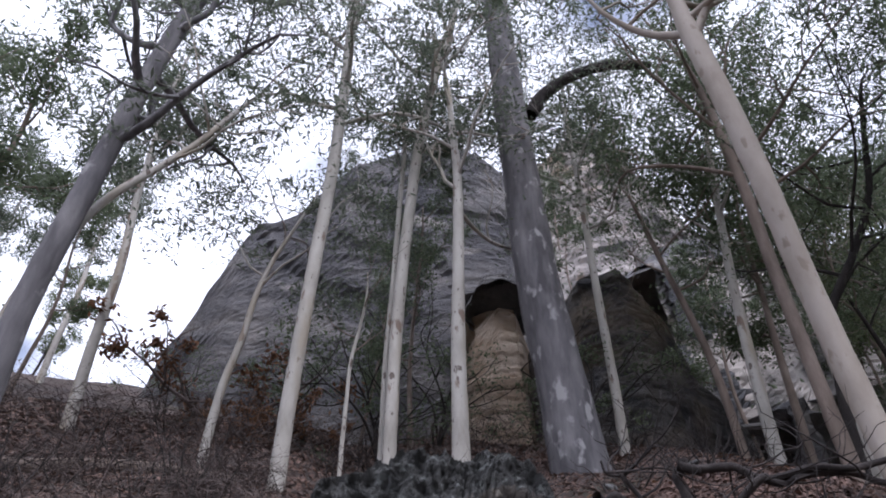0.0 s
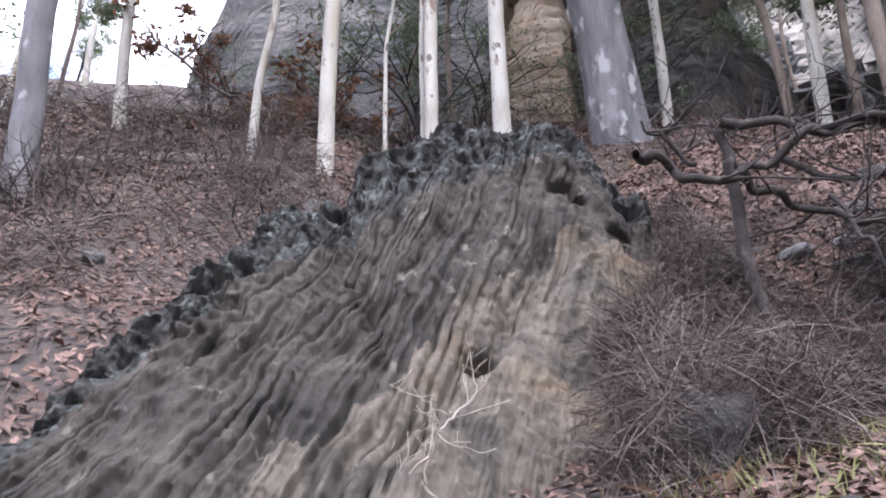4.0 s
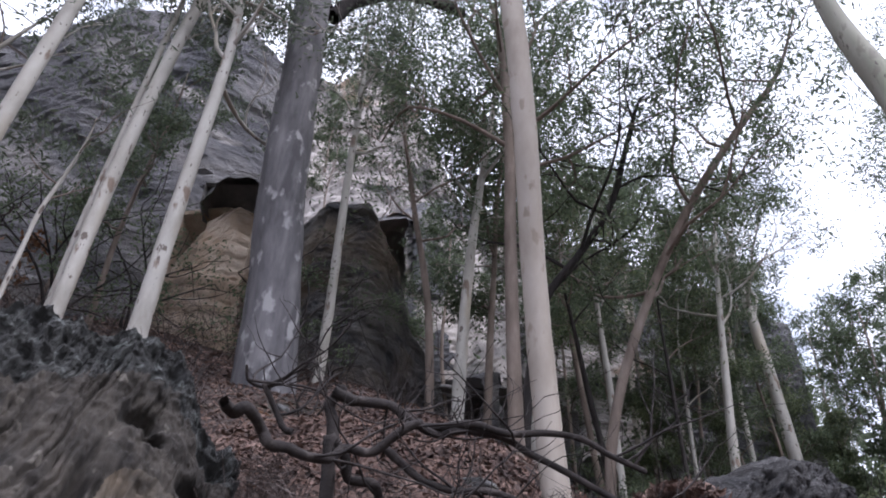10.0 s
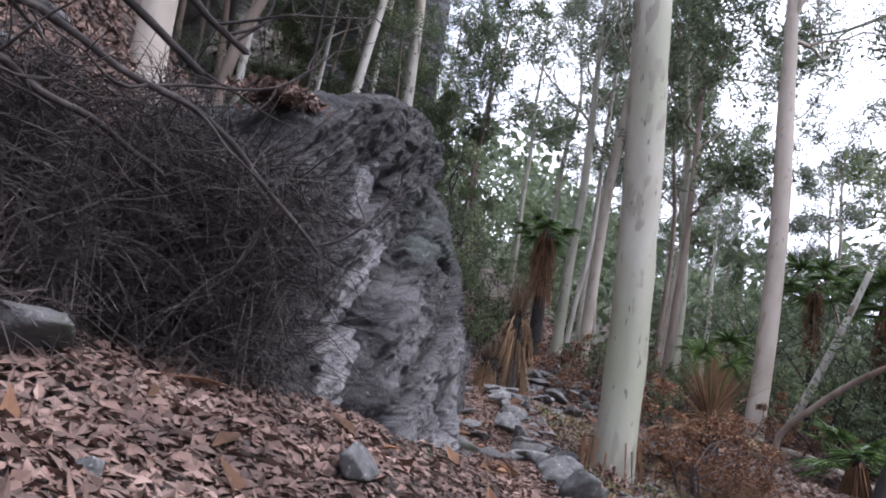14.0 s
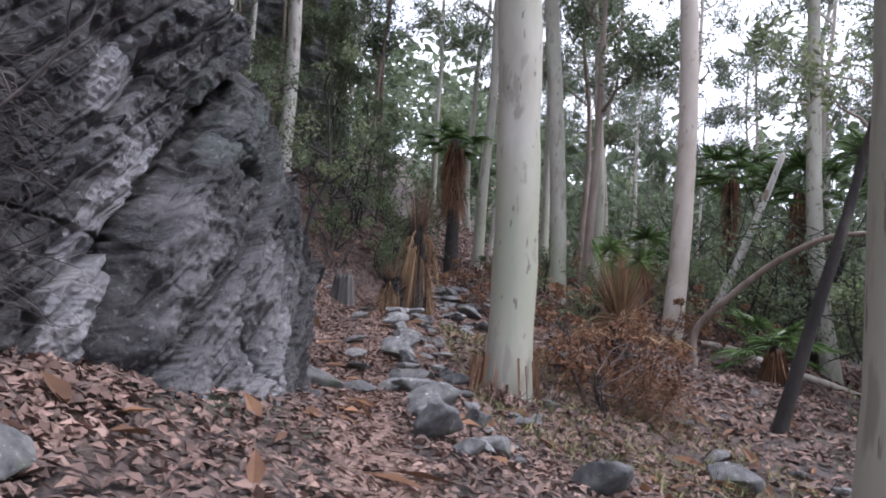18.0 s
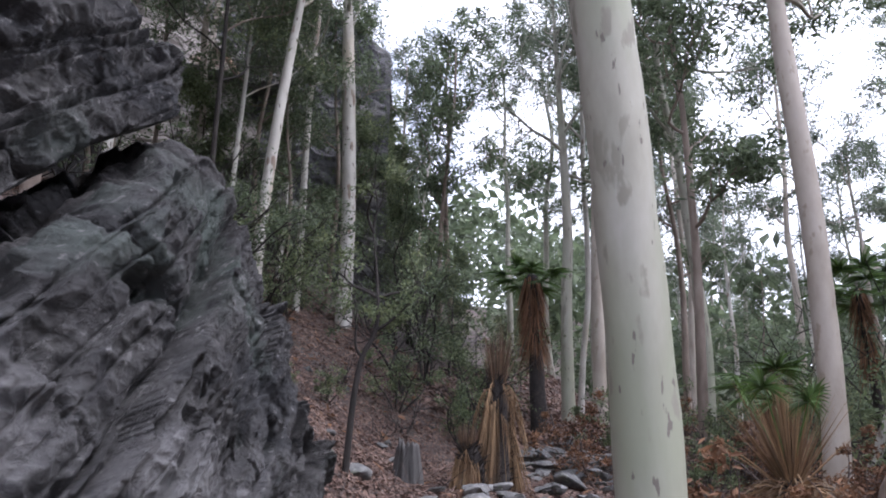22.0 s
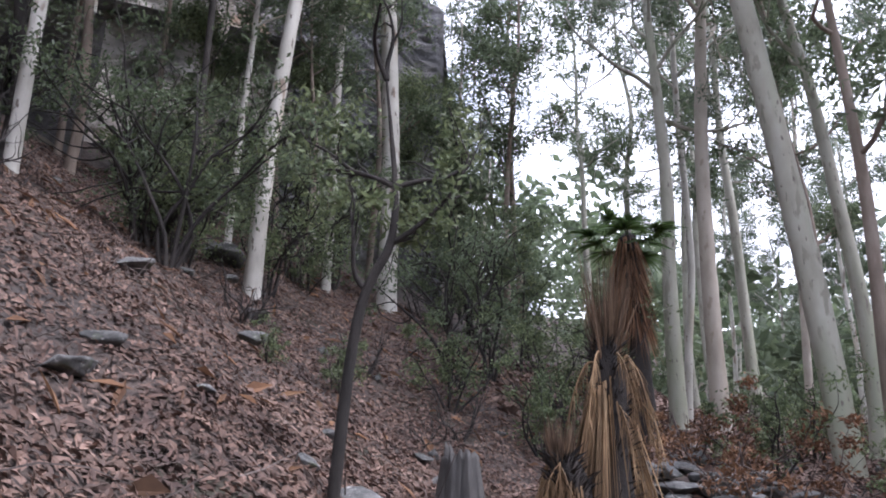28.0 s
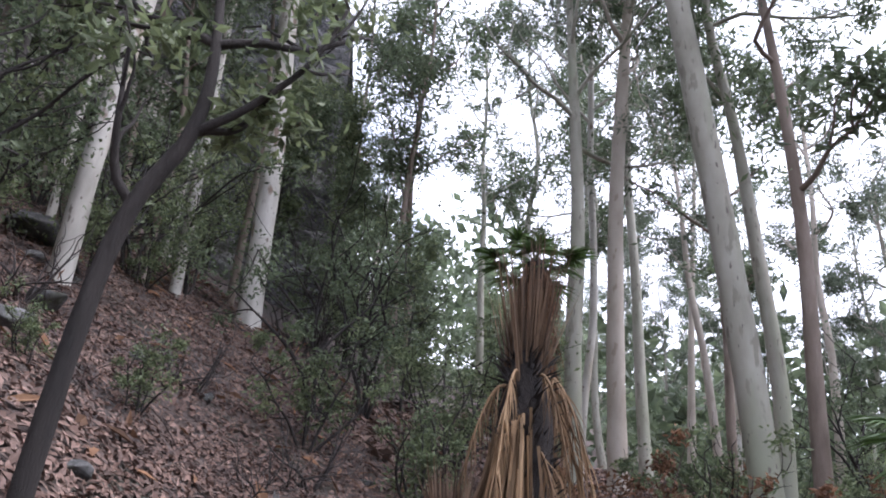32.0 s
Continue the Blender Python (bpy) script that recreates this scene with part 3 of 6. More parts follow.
def gum_tree(pts, r0, r1, bark, leaf, label, grow=6, limbs=7, start=0.5, spread=2.4, leaves=1600, parts=True):
    tree_seed[0] += 1
    leaves, spread, limbs = int(leaves * 5), spread * 1.5, limbs + 3
    rng = np.random.default_rng(tree_seed[0])
    p = np.array(pts, float)
    gz = put(p[0, 0], p[0, 1])
    if gz < p[0, 2] - 0.05:
        p = np.vstack([[p[0, 0], p[0, 1], gz - 0.25], p])
    else:
        p[0, 2] = min(p[0, 2], gz - 0.2)
    if grow:
        d = (p[-1] - p[-2]) / np.linalg.norm(p[-1] - p[-2])
        p = np.vstack([p, p[-1] + d * grow * 0.5 + rng.normal(size=3) * 0.1 * (1, 1, 0), p[-1] + d * grow + rng.normal(size=3) * 0.25])
    h = np.r_[0, np.cumsum(np.linalg.norm(np.diff(p, axis=0), axis=1))]
    known = h[-3] if grow else h[-1]
    rad = np.where(h <= known, r0 + (r1 - r0) * h / known, r1 * (1 - 0.75 * (h - known) / max(h[-1] - known, 1e-3)))
    even = np.linspace(0, h[-1], max(len(p), 9))
    p, rad, h = np.stack([np.interp(even, h, p[:, k]) for k in range(3)], -1), np.interp(even, h, rad), even
    base = p[0].copy()
    ob = thing("gum_tree", base, label, "tree")
    part("trunk", mesh_of("trunk", *tube(p - base, rad, 18 if r0 > 0.12 else 10, 7, 0.10, tree_seed[0], 0.22)), bark, ob)
    ends = []
    rods = []
    for i in range(limbs):
        f = start + (1 - start) * (i + rng.uniform(0.1, 0.9)) / limbs
        at = np.array([np.interp(f * h[-1], h, p[:, k]) for k in range(3)]) - base
        r = float(np.interp(f * h[-1], h, rad))
        a = i * 2.4 + rng.uniform(-0.5, 0.5)
        way = np.array([math.cos(a), math.sin(a), rng.uniform(0.35, 1.1)])
        rr, e = branches(rng, at, way, spread * rng.uniform(0.8, 1.35) * (1.15 - 0.4 * f), r * 0.5)
        me = mesh_of("limb", *joined(rr))
        part("limb", me, bark if r * 0.5 > 0.03 else M_tan, ob)
        ends += e
    ends += [p[-1] - base]
    part("crown", mesh_of("crown", *hanging(ends, leaves, spread, rng), False), leaf, ob)
    return ob


# gum trees that stand along the walk
gum_tree([(-6.06, 8.84, 6.07), (-6.11, 8.76, 7.78), (-6, 8.7, 9.28), (-5.87, 8.71, 11.33), (-5.79, 8.75, 12.95), (-5.66, 8.81, 14.84), (-5.45, 8.91, 17.09)], 0.208, 0.189, M_grey, M_leafg, 'grey-brown leaning gum with long crooked limbs', grow=3, limbs=9, start=0.45, spread=2.4, leaves=1445)
gum_tree([(-6.35, 9.37, 5.19), (-6.33, 9.33, 7.6), (-6.26, 9.24, 8.63), (-6.1, 9.26, 10.2), (-5.73, 9.44, 11.21), (-5.23, 9.65, 12.15), (-4.89, 9.79, 12.76), (-4.62, 9.88, 13.49), (-4.09, 10.05, 14.75)], 0.111, 0.060, M_white, M_leafg, 'pale crooked gum leaning beside the grey one', grow=2, limbs=5, start=0.6, spread=1.8, leaves=595)
gum_tree([(-4.03, 13.83, 8.47), (-3.89, 13.79, 10.41), (-3.72, 13.7, 10.93), (-3.58, 13.66, 12.59), (-3.38, 13.69, 13.31)], 0.113, 0.058, M_white, M_leafg, 'slender forked white gum on the scree below the cliff', grow=3, limbs=4, start=0.5, spread=2.0, leaves=680)
gum_tree([(-2.34, 12.59, 6.53), (-2.34, 12.59, 8.07), (-2.31, 12.52, 9.76), (-2.24, 12.4, 11.68), (-2.16, 12.34, 14), (-2.1, 12.35, 15.87), (-2.1, 12.35, 19.32), (-2.18, 12.34, 22.27)], 0.164, 0.150, M_white, M_leafg, 'tall white-barked gum with brown flecks rooted behind the fluted rock', grow=4, limbs=9, start=0.5, spread=2.6, leaves=1700)
gum_tree([(-0.22, 13.66, 8.38), (-0.21, 13.66, 10.48), (-0.2, 13.59, 12.15), (-0.13, 13.45, 13.28), (-0, 13.37, 15.7), (0.17, 13.36, 18.06), (0.52, 13.33, 20.81), (1.16, 13.25, 24.04)], 0.152, 0.142, M_white, M_leafg, 'straight double-stemmed white gum behind the fluted rock', grow=3, limbs=9, start=0.5, spread=2.6, leaves=1700)
gum_tree([(-0.37, 14.07, 9), (-0.39, 14, 11.05), (-0.35, 13.86, 11.98), (-0.27, 13.79, 16.54), (-0.21, 13.78, 18.5)], 0.089, 0.069, M_white, M_leafg, 'thin second stem of pale gum beside its twin', grow=3, limbs=4, start=0.6, spread=1.6, leaves=510)
gum_tree([(1.12, 12.43, 8.28), (1.1, 12.44, 9.7), (1.09, 12.36, 11.09), (1.11, 12.22, 13.08), (1.11, 12.15, 15.44), (0.97, 12.17, 17.14)], 0.194, 0.102, M_white, M_leafg, 'crooked white gum with a scarred dark foot', grow=4, limbs=9, start=0.5, spread=2.6, leaves=1700)
gum_tree([(-1.24, 14.67, 9.44), (-1.23, 14.67, 11.29), (-1.07, 14.67, 12.25)], 0.059, 0.043, M_white, M_leafg, 'thin crooked sapling stem against the cliff', grow=2, limbs=3, start=0.5, spread=1.4, leaves=212)
gum_tree([(3.74, 12.94, 7.08), (3.56, 13, 9.27), (3.41, 12.97, 10.99), (3.23, 12.88, 11.59), (3.05, 12.85, 14.52), (2.92, 12.89, 17.92), (2.81, 12.93, 21.24), (2.67, 12.96, 25.69)], 0.565, 0.428, M_grey, M_leafg, 'massive grey-barked old gum with broken dead limbs', grow=5, limbs=3, start=0.78, spread=2.5, leaves=765)
gum_tree([(5.45, 14.98, 8.46), (5.48, 14.97, 10.29), (5.45, 14.9, 11.9), (5.37, 14.78, 13.18), (5.33, 14.72, 15.85), (5.34, 14.72, 18.23)], 0.139, 0.090, M_white, M_leafg, 'thin pale gum in front of the buttress', grow=6, limbs=7, start=0.5, spread=2.4, leaves=1488)
gum_tree([(8.38, 14.77, 9.08), (8.31, 14.81, 10.86), (8.13, 14.91, 13.35), (7.86, 15.06, 14.36), (7.57, 15.21, 16.53)], 0.121, 0.078, M_tan, M_leaf, 'crooked thin gum at the cliff foot', grow=6, limbs=8, start=0.4, spread=2.8, leaves=1860)
gum_tree([(8.68, 14.01, 8.17), (8.73, 13.98, 10.22), (8.81, 13.93, 12.37), (8.97, 13.83, 15.23), (9.13, 13.73, 16.75)], 0.171, 0.111, M_white, M_leaf, 'pale gum with a thin crown on the bank', grow=8, limbs=9, start=0.4, spread=2.8, leaves=1984)
gum_tree([(8.09, 10.8, 6.77), (8.04, 10.84, 9.06), (8.02, 10.85, 12), (8.03, 10.84, 15.44), (7.95, 10.9, 17.01)], 0.157, 0.125, M_tan, M_leaf, 'forked tan gum behind the smooth gum', grow=6, limbs=10, start=0.45, spread=3.0, leaves=2108)
gum_tree([(5.78, 6.88, 4.25), (5.68, 6.96, 6.13), (5.47, 6.84, 8.08), (5.17, 6.51, 9.72), (4.97, 6.39, 11.65), (4.87, 6.46, 13.46)], 0.175, 0.199, M_beige, M_leaf, 'smooth pinkish gum leaning over the bank', grow=6, limbs=9, start=0.6, spread=3.2, leaves=1860)
gum_tree([(11.01, 11.46, 8.45), (11.42, 11.04, 9.77), (11.88, 10.55, 11.66), (12.41, 9.91, 13.35), (13.04, 9.05, 15.11), (13.72, 8.04, 16.69)], 0.127, 0.097, M_tan, M_leaf, 'bent brown-barked tree leaning outward', grow=4, limbs=9, start=0.35, spread=3.0, leaves=2232)
gum_tree([(9.03, 11.83, 7.86), (9.25, 11.66, 10.08), (9.54, 11.42, 11.54), (10.08, 10.94, 12.42), (10.7, 10.34, 13.68), (11.1, 9.93, 15.61)], 0.130, 0.075, M_dark, M_leaf, 'dark-limbed tree spreading behind the smooth gum', grow=3, limbs=9, start=0.35, spread=2.8, leaves=2232)
gum_tree([(4.56, -0.31, 1.27), (4.56, -0.36, 2.02), (4.56, -0.37, 2.79), (4.55, -0.38, 3.45)], 0.257, 0.241, M_gum, M_leafg, 'thick smooth grey-green gum close to the path', grow=12, limbs=6, start=0.9, spread=2.8, leaves=1360)
gum_tree([(13.66, -0.1, 0.63), (13.65, -0.34, 1.63), (13.63, -0.62, 2.68), (13.6, -0.9, 3.72), (13.58, -1.11, 4.63)], 0.103, 0.061, M_dark, M_leafd, 'thin leaning dark sapling beside dry leaves', grow=1.0, limbs=3, start=0.8, spread=1.2, leaves=212)
gum_tree([(28.74, 9.84, 4.92), (28.76, 9.8, 8.19), (28.8, 9.66, 11.1), (28.78, 9.72, 13.4)], 0.226, 0.154, M_gum, M_leafg, 'forked pale gum further along the slope', grow=8, limbs=8, start=0.5, spread=2.8, leaves=1445)
gum_tree([(29.6, 9.03, 4.98), (29.6, 9, 8.28), (29.64, 8.86, 12.46), (29.71, 8.56, 15.98)], 0.233, 0.166, M_beige, M_leafg, 'tall pinkish gum further along the slope', grow=8, limbs=8, start=0.55, spread=2.8, leaves=1445)
gum_tree([(32.64, 10.78, 5.54), (32.79, 10.25, 10.23), (32.77, 10.33, 14.65), (32.79, 10.26, 17.97)], 0.127, 0.096, M_white, M_leafg, 'slender pale gum between two stouter ones', grow=6, limbs=6, start=0.5, spread=2.4, leaves=1020)
gum_tree([(24.12, 15.58, 7.51), (24.09, 15.61, 11.04), (23.98, 15.75, 14.56), (23.9, 15.84, 16.47)], 0.245, 0.227, M_white, M_leafg, 'straight white gum with dark flecks on the slope', grow=8, limbs=8, start=0.6, spread=2.6, leaves=1445)
gum_tree([(18.46, 14.12, 7.01), (18.51, 14.08, 9.03), (18.59, 14.01, 10.94), (18.67, 13.94, 12.32)], 0.160, 0.138, M_white, M_leaf, 'leaning white gum on the leafy slope', grow=8, limbs=8, start=0.6, spread=2.6, leaves=1275)
gum_tree([(22.66, 16.33, 9.93), (22.62, 16.37, 11.62), (22.61, 16.38, 13.66), (22.62, 16.37, 15.86)], 0.117, 0.101, M_white, M_leaf, 'slim pale gum behind the slope shrubs', grow=6, limbs=6, start=0.5, spread=2.2, leaves=1020)
gum_tree([(12.38, 15.89, 8.81), (12.45, 15.88, 10.17), (12.5, 15.87, 11.47)], 0.205, 0.184, M_white, M_leaf, 'stout leaning white gum high on the slope', grow=8, limbs=7, start=0.6, spread=2.6, leaves=1275)
gum_tree([(14.06, 14.15, 7.12), (13.97, 14.18, 8.47), (13.95, 14.19, 10.55), (13.93, 14.2, 11.11)], 0.108, 0.099, M_white, M_leaf, 'twin-stemmed white gum on the slope', grow=8, limbs=6, start=0.6, spread=2.2, leaves=1020)
gum_tree([(14.09, 14.56, 8.2), (13.8, 14.66, 9.98), (13.56, 14.72, 11.27)], 0.090, 0.087, M_dark, M_leafd, 'dark stem grown beside a white gum', grow=6, limbs=5, start=0.6, spread=2.0, leaves=765)
gum_tree([(16.9, 18.19, 10.5), (16.65, 18.3, 12.82), (16.37, 18.42, 15.39)], 0.114, 0.103, M_tan, M_leaf, 'slim brown gum on the upper slope', grow=6, limbs=5, start=0.6, spread=2.0, leaves=850)
gum_tree([(17.57, 14.98, 7.59), (17.51, 15.03, 10.24), (17.47, 15.05, 12.94)], 0.075, 0.067, M_dark, M_leafd, 'thin dark gum on the slope', grow=5, limbs=6, start=0.5, spread=2.0, leaves=1020)
gum_tree([(19.73, 16.52, 8.28), (19.72, 16.53, 10.79), (19.76, 16.51, 12.91)], 0.084, 0.068, M_white, M_leaf, 'thin white gum among shrubs', grow=6, limbs=6, start=0.5, spread=2.0, leaves=1020)
gum_tree([(24.63, 18.91, 11.79), (24.62, 18.92, 13.88), (24.55, 18.99, 15.89)], 0.123, 0.099, M_white, M_leaf, 'thin far white gum at the cliff foot', grow=6, limbs=6, start=0.5, spread=2.2, leaves=1020)
gum_tree([(14.17, 17.05, 9.66), (14.05, 17.08, 11.51), (13.95, 17.1, 13.14)], 0.094, 0.081, M_tan, M_leaf, 'thin tan gum near the cliff foot', grow=6, limbs=5, start=0.6, spread=2.0, leaves=850)
gum_tree([(11.26, 2.89, 1.02), (11.26, 2.9, 2.76), (11.19, 2.94, 4.49), (11.04, 3.01, 6.25), (10.95, 3.08, 7.65), (10.92, 3.21, 9.7), (10.85, 3.43, 11.53)], 0.270, 0.277, M_gum, M_leafg, 'stout smooth spotted gum beside the footpath', grow=7, limbs=6, start=0.8, spread=3.0, leaves=1700)
gum_tree([(24.71, 5.67, 2.34), (24.67, 5.8, 5.64), (24.59, 6.11, 9.43), (24.51, 6.41, 12.67)], 0.249, 0.231, M_gum, M_leafg, 'smooth pale gum on the lower side of the path', grow=10, limbs=8, start=0.75, spread=2.8, leaves=1530)
gum_tree([(21.08, 2.05, 1.6), (21.1, 1.88, 4.32), (21.11, 1.81, 7.65), (21.1, 1.91, 10.46)], 0.242, 0.224, M_beige, M_leaf, 'brownish smooth gum standing over the gully', grow=9, limbs=8, start=0.6, spread=2.8, leaves=1700)


# ---------------------------------------------------------------- woods behind
def wood_template(height, r, bark, leaf, label, leaves, seed, spread, low=0.45, leaf_len=0.27, leaf_wid=0.04, lean=0.05):
    rng = np.random.default_rng(seed)
    k = 6
    x = np.cumsum(rng.normal(size=(k + 1, 2)) * lean * height / 6, 0)
    x -= x[0]
    p = np.column_stack([x, np.linspace(-0.4, height, k + 1)])
    rad = np.linspace(r, r * 0.3, k + 1)
    ob = thing("gum_tree", (0, 0, 0), label, "tree")
    part("trunk", mesh_of("trunk", *tube(p, rad, 10, 4, 0.08, seed, 0.2)), bark, ob)
    ends, rods = [p[-1]], []
    n = 7
    for i in range(n):
        f = low + (1 - low) * (i + rng.uniform(0, 1)) / n
        at = np.array([np.interp(f * height, p[:, 2], p[:, q]) for q in range(3)])
        a = i * 2.4 + rng.uniform(-0.5, 0.5)
        rr, e = branches(rng, at, (math.cos(a), math.sin(a), rng.uniform(0.3, 1.0)), spread * rng.uniform(0.7, 1.3), r * 0.45 * (1.1 - f * 0.6), 1)
        part("limb", mesh_of("limb", *joined(rr)), bark, ob)
        ends += e
    part("crown", mesh_of("crown", *hanging(ends, leaves, spread, rng, leaf_len, leaf_wid), False), leaf, ob)
    return ob


templates = [
    wood_template(19, 0.20, M_white, M_leafg, "pale slender gum in open woodland", 6000, 101, 3.4),
    wood_template(23, 0.24, M_gum, M_leaf, "tall grey-green gum in open woodland", 7500, 102, 3.9),
    wood_template(16, 0.15, M_tan, M_leaf, "thin crooked brown gum in open woodland", 6000, 103, 3.2, 0.35),
    wood_template(21, 0.22, M_beige, M_leafg, "pinkish gum with a loose crown", 7000, 104, 3.7, 0.5),
    wood_template(13, 0.13, M_dark, M_leafd, "dark bushy forest tree", 9000, 105, 2.7, 0.2),
    wood_template(9, 0.09, M_dark, M_leafd, "dark low forest tree", 7000, 106, 2.2, 0.12),
]
tmpl_used = [False] * len(templates)


def plant(k, x, y, size=1.0, turn=0.0, lean=0.0):
    m = pose(x, y, put(x, y) - 0.1, lean, 0, turn) @ Matrix.Scale(size, 4)
    if not tmpl_used[k]:
        tmpl_used[k] = True
        templates[k].matrix_basis = m
        return templates[k]
    return copy_thing(templates[k], m)


rng = np.random.default_rng(77)
spots = []


def clear(x, y, gap):
    yc = np.interp(x, LINE_X, LINE_Y)
    return all((x - a) ** 2 + (y - b) ** 2 > gap * gap for a, b in spots)


def wood(count, xs, ys, kinds, gap, sizes=(0.75, 1.2), accept=None):
    n = tries = 0
    while n < count and tries < count * 30:
        tries += 1
        x, y = rng.uniform(*xs), rng.uniform(*ys)
        if not clear(x, y, gap) or (accept and not accept(x, y)):
            continue
        spots.append((x, y))
        plant(int(rng.choice(kinds)), x, y, rng.uniform(*sizes), rng.uniform(0, 360), rng.uniform(-5, 5))
        n += 1


def on_brow(x, y, z, k, s):
    """A tree rooted on a ledge high on the cliff."""
    return copy_thing(templates[k], pose(x, y, z, 0, 0, x * 61) @ Matrix.Scale(s, 4))


def below(x, y):
    return y < np.interp(x, LINE_X, LINE_Y) - 3.5


def above(x, y):
    return y > np.interp(x, LINE_X, LINE_Y) + 4


for x, y, k, s in ((10.6, 15.6, 2, 0.9), (17.5, 20.0, 2, 0.7), (-7.5, 15.5, 0, 0.8), (-10.0, 13.0, 2, 0.9)):
    spots.append((x, y))
    plant(k, x, y, s, x * 77)
wood(24, (22, 60), (-14, 12), [0, 1, 2, 3, 3], 2.6, accept=below)
wood(11, (36, 64), (0, 18), [0, 1, 1, 3], 3.0, (0.8, 1.15))
wood(15, (20, 60), (12, 38), [0, 0, 2, 3, 4], 2.6, (0.6, 1.0), accept=above)
wood(30, (14, 50), (-26, -6), [1, 2, 4, 5, 5], 2.6, (0.6, 1.1))
wood(40, (60, 130), (-50, 40), [1, 1, 3, 4], 4.5, (0.8, 1.2))
wood(16, (-34, -12), (8, 34), [0, 2, 4], 3.0, (0.7, 1.0))
wood(3, (10, 22), (15, 22), [2, 2, 0], 2.0, (0.5, 0.8))
wood(4, (-14, 2), (17, 21), [2, 0], 2.5, (0.45, 0.7))
wood(12, (18, 44), (24, 32), [2, 4], 3.0, (0.5, 0.8))
wood(14, (-40, 10), (-40, -12), [1, 4], 5.0)
for x, y, k, s in ((22, 17.5, 2, 0.8), (25, 17, 2, 0.8), (28.6, 14.6, 2, 0.9), (20, 18.4, 5, 0.7), (31.5, 15.6, 2, 1.0), (29.2, 16.6, 4, 0.7), (26.8, 13.2, 5, 0.6)):
    spots.append((x, y))
    plant(k, x, y, s, x * 41)
for x, y, z, s in ((28.2, 23.4, 25.5, 0.45), (30.2, 20, 22, 0.45), (31.6, 20.6, 19.6, 0.5)):
    on_brow(x, y, z - 0.8, 4, s)
for x, y, z, k, s in ((-5.2, 34.01, 26.63, 2, 0.5), (-2.23, 31.63, 30.37, 0, 0.5), (0.4, 30.42, 32.2, 2, 0.5), (3.99, 29.49, 33.51, 0, 0.5), (7.11, 28.87, 32.94, 2, 0.55), (10.3, 33.02, 38.43, 0, 0.5), (12.91, 34.11, 40.57, 2, 0.5),
                      (16.45, 33.76, 35.64, 2, 0.5), (21.17, 31.99, 28.01, 2, 0.55), (25.75, 31.26, 24.34, 0, 0.6), (8.91, 26.88, 23.62, 2, 0.45), (8.15, 25.8, 26.33, 2, 0.4), (-8.66, 36.49, 24.91, 4, 0.5)):
    on_brow(x, y, z - 0.6, k, s)



# ---------------------------------------------------------------- rocks


def rock_mesh(size, seed, sub=4, cuts=7, rough=0.18, pits=0.0, freq=1.6, keep=None, flat=(0.45, 0.8)):
    """A boulder: a ball cut by flat joint faces, then worn, pitted and grained."""
    rng = np.random.default_rng(seed)
    bm = bmesh.new()
    bmesh.ops.create_icosphere(bm, subdivisions=sub, radius=1.0)
    v = np.array([x.co[:] for x in bm.verts])
    f = np.array([[x.index for x in q.verts] for q in bm.faces])
    bm.free()
    for k in range(cuts):
        nrm = rng.normal(size=3)
        nrm /= np.linalg.norm(nrm)
        d = rng.uniform(*flat)
        over = np.maximum(v @ nrm - d, 0)
        v = v - over[:, None] * nrm * 0.92
    for nrm, d in keep or ():
        nrm = np.array(nrm, float) / np.linalg.norm(nrm)
        over = np.maximum(v @ nrm - d, 0)
        v = v - over[:, None] * nrm * 0.97
    out = v / (np.linalg.norm(v, axis=1)[:, None] + 1e-9)
    w = v * size
    g = fbm(w * freq + seed, 4, seed) * rough + fbm(w * freq * 4 + seed, 3, seed + 5) * rough * 0.35
    if pits:
        c = vnoise(w * 3.2 + seed, seed + 9)
        g = g - pits * np.maximum(0, c - 0.42) * 2.2 - pits * 0.5 * np.maximum(0, vnoise(w * 7.5, seed + 3) - 0.4)
    return mesh_of("rock", w + out * g[:, None], f)


def rock(name, at, size, label, seed, mat=None, turn=(0, 0, 0), category="rock", group="", **more):
    ob = part(name, rock_mesh(np.array(size), seed, **more), mat or M_stone)
    ob.matrix_world = pose(*at, *turn)
    return tagged(ob, label, category, group)


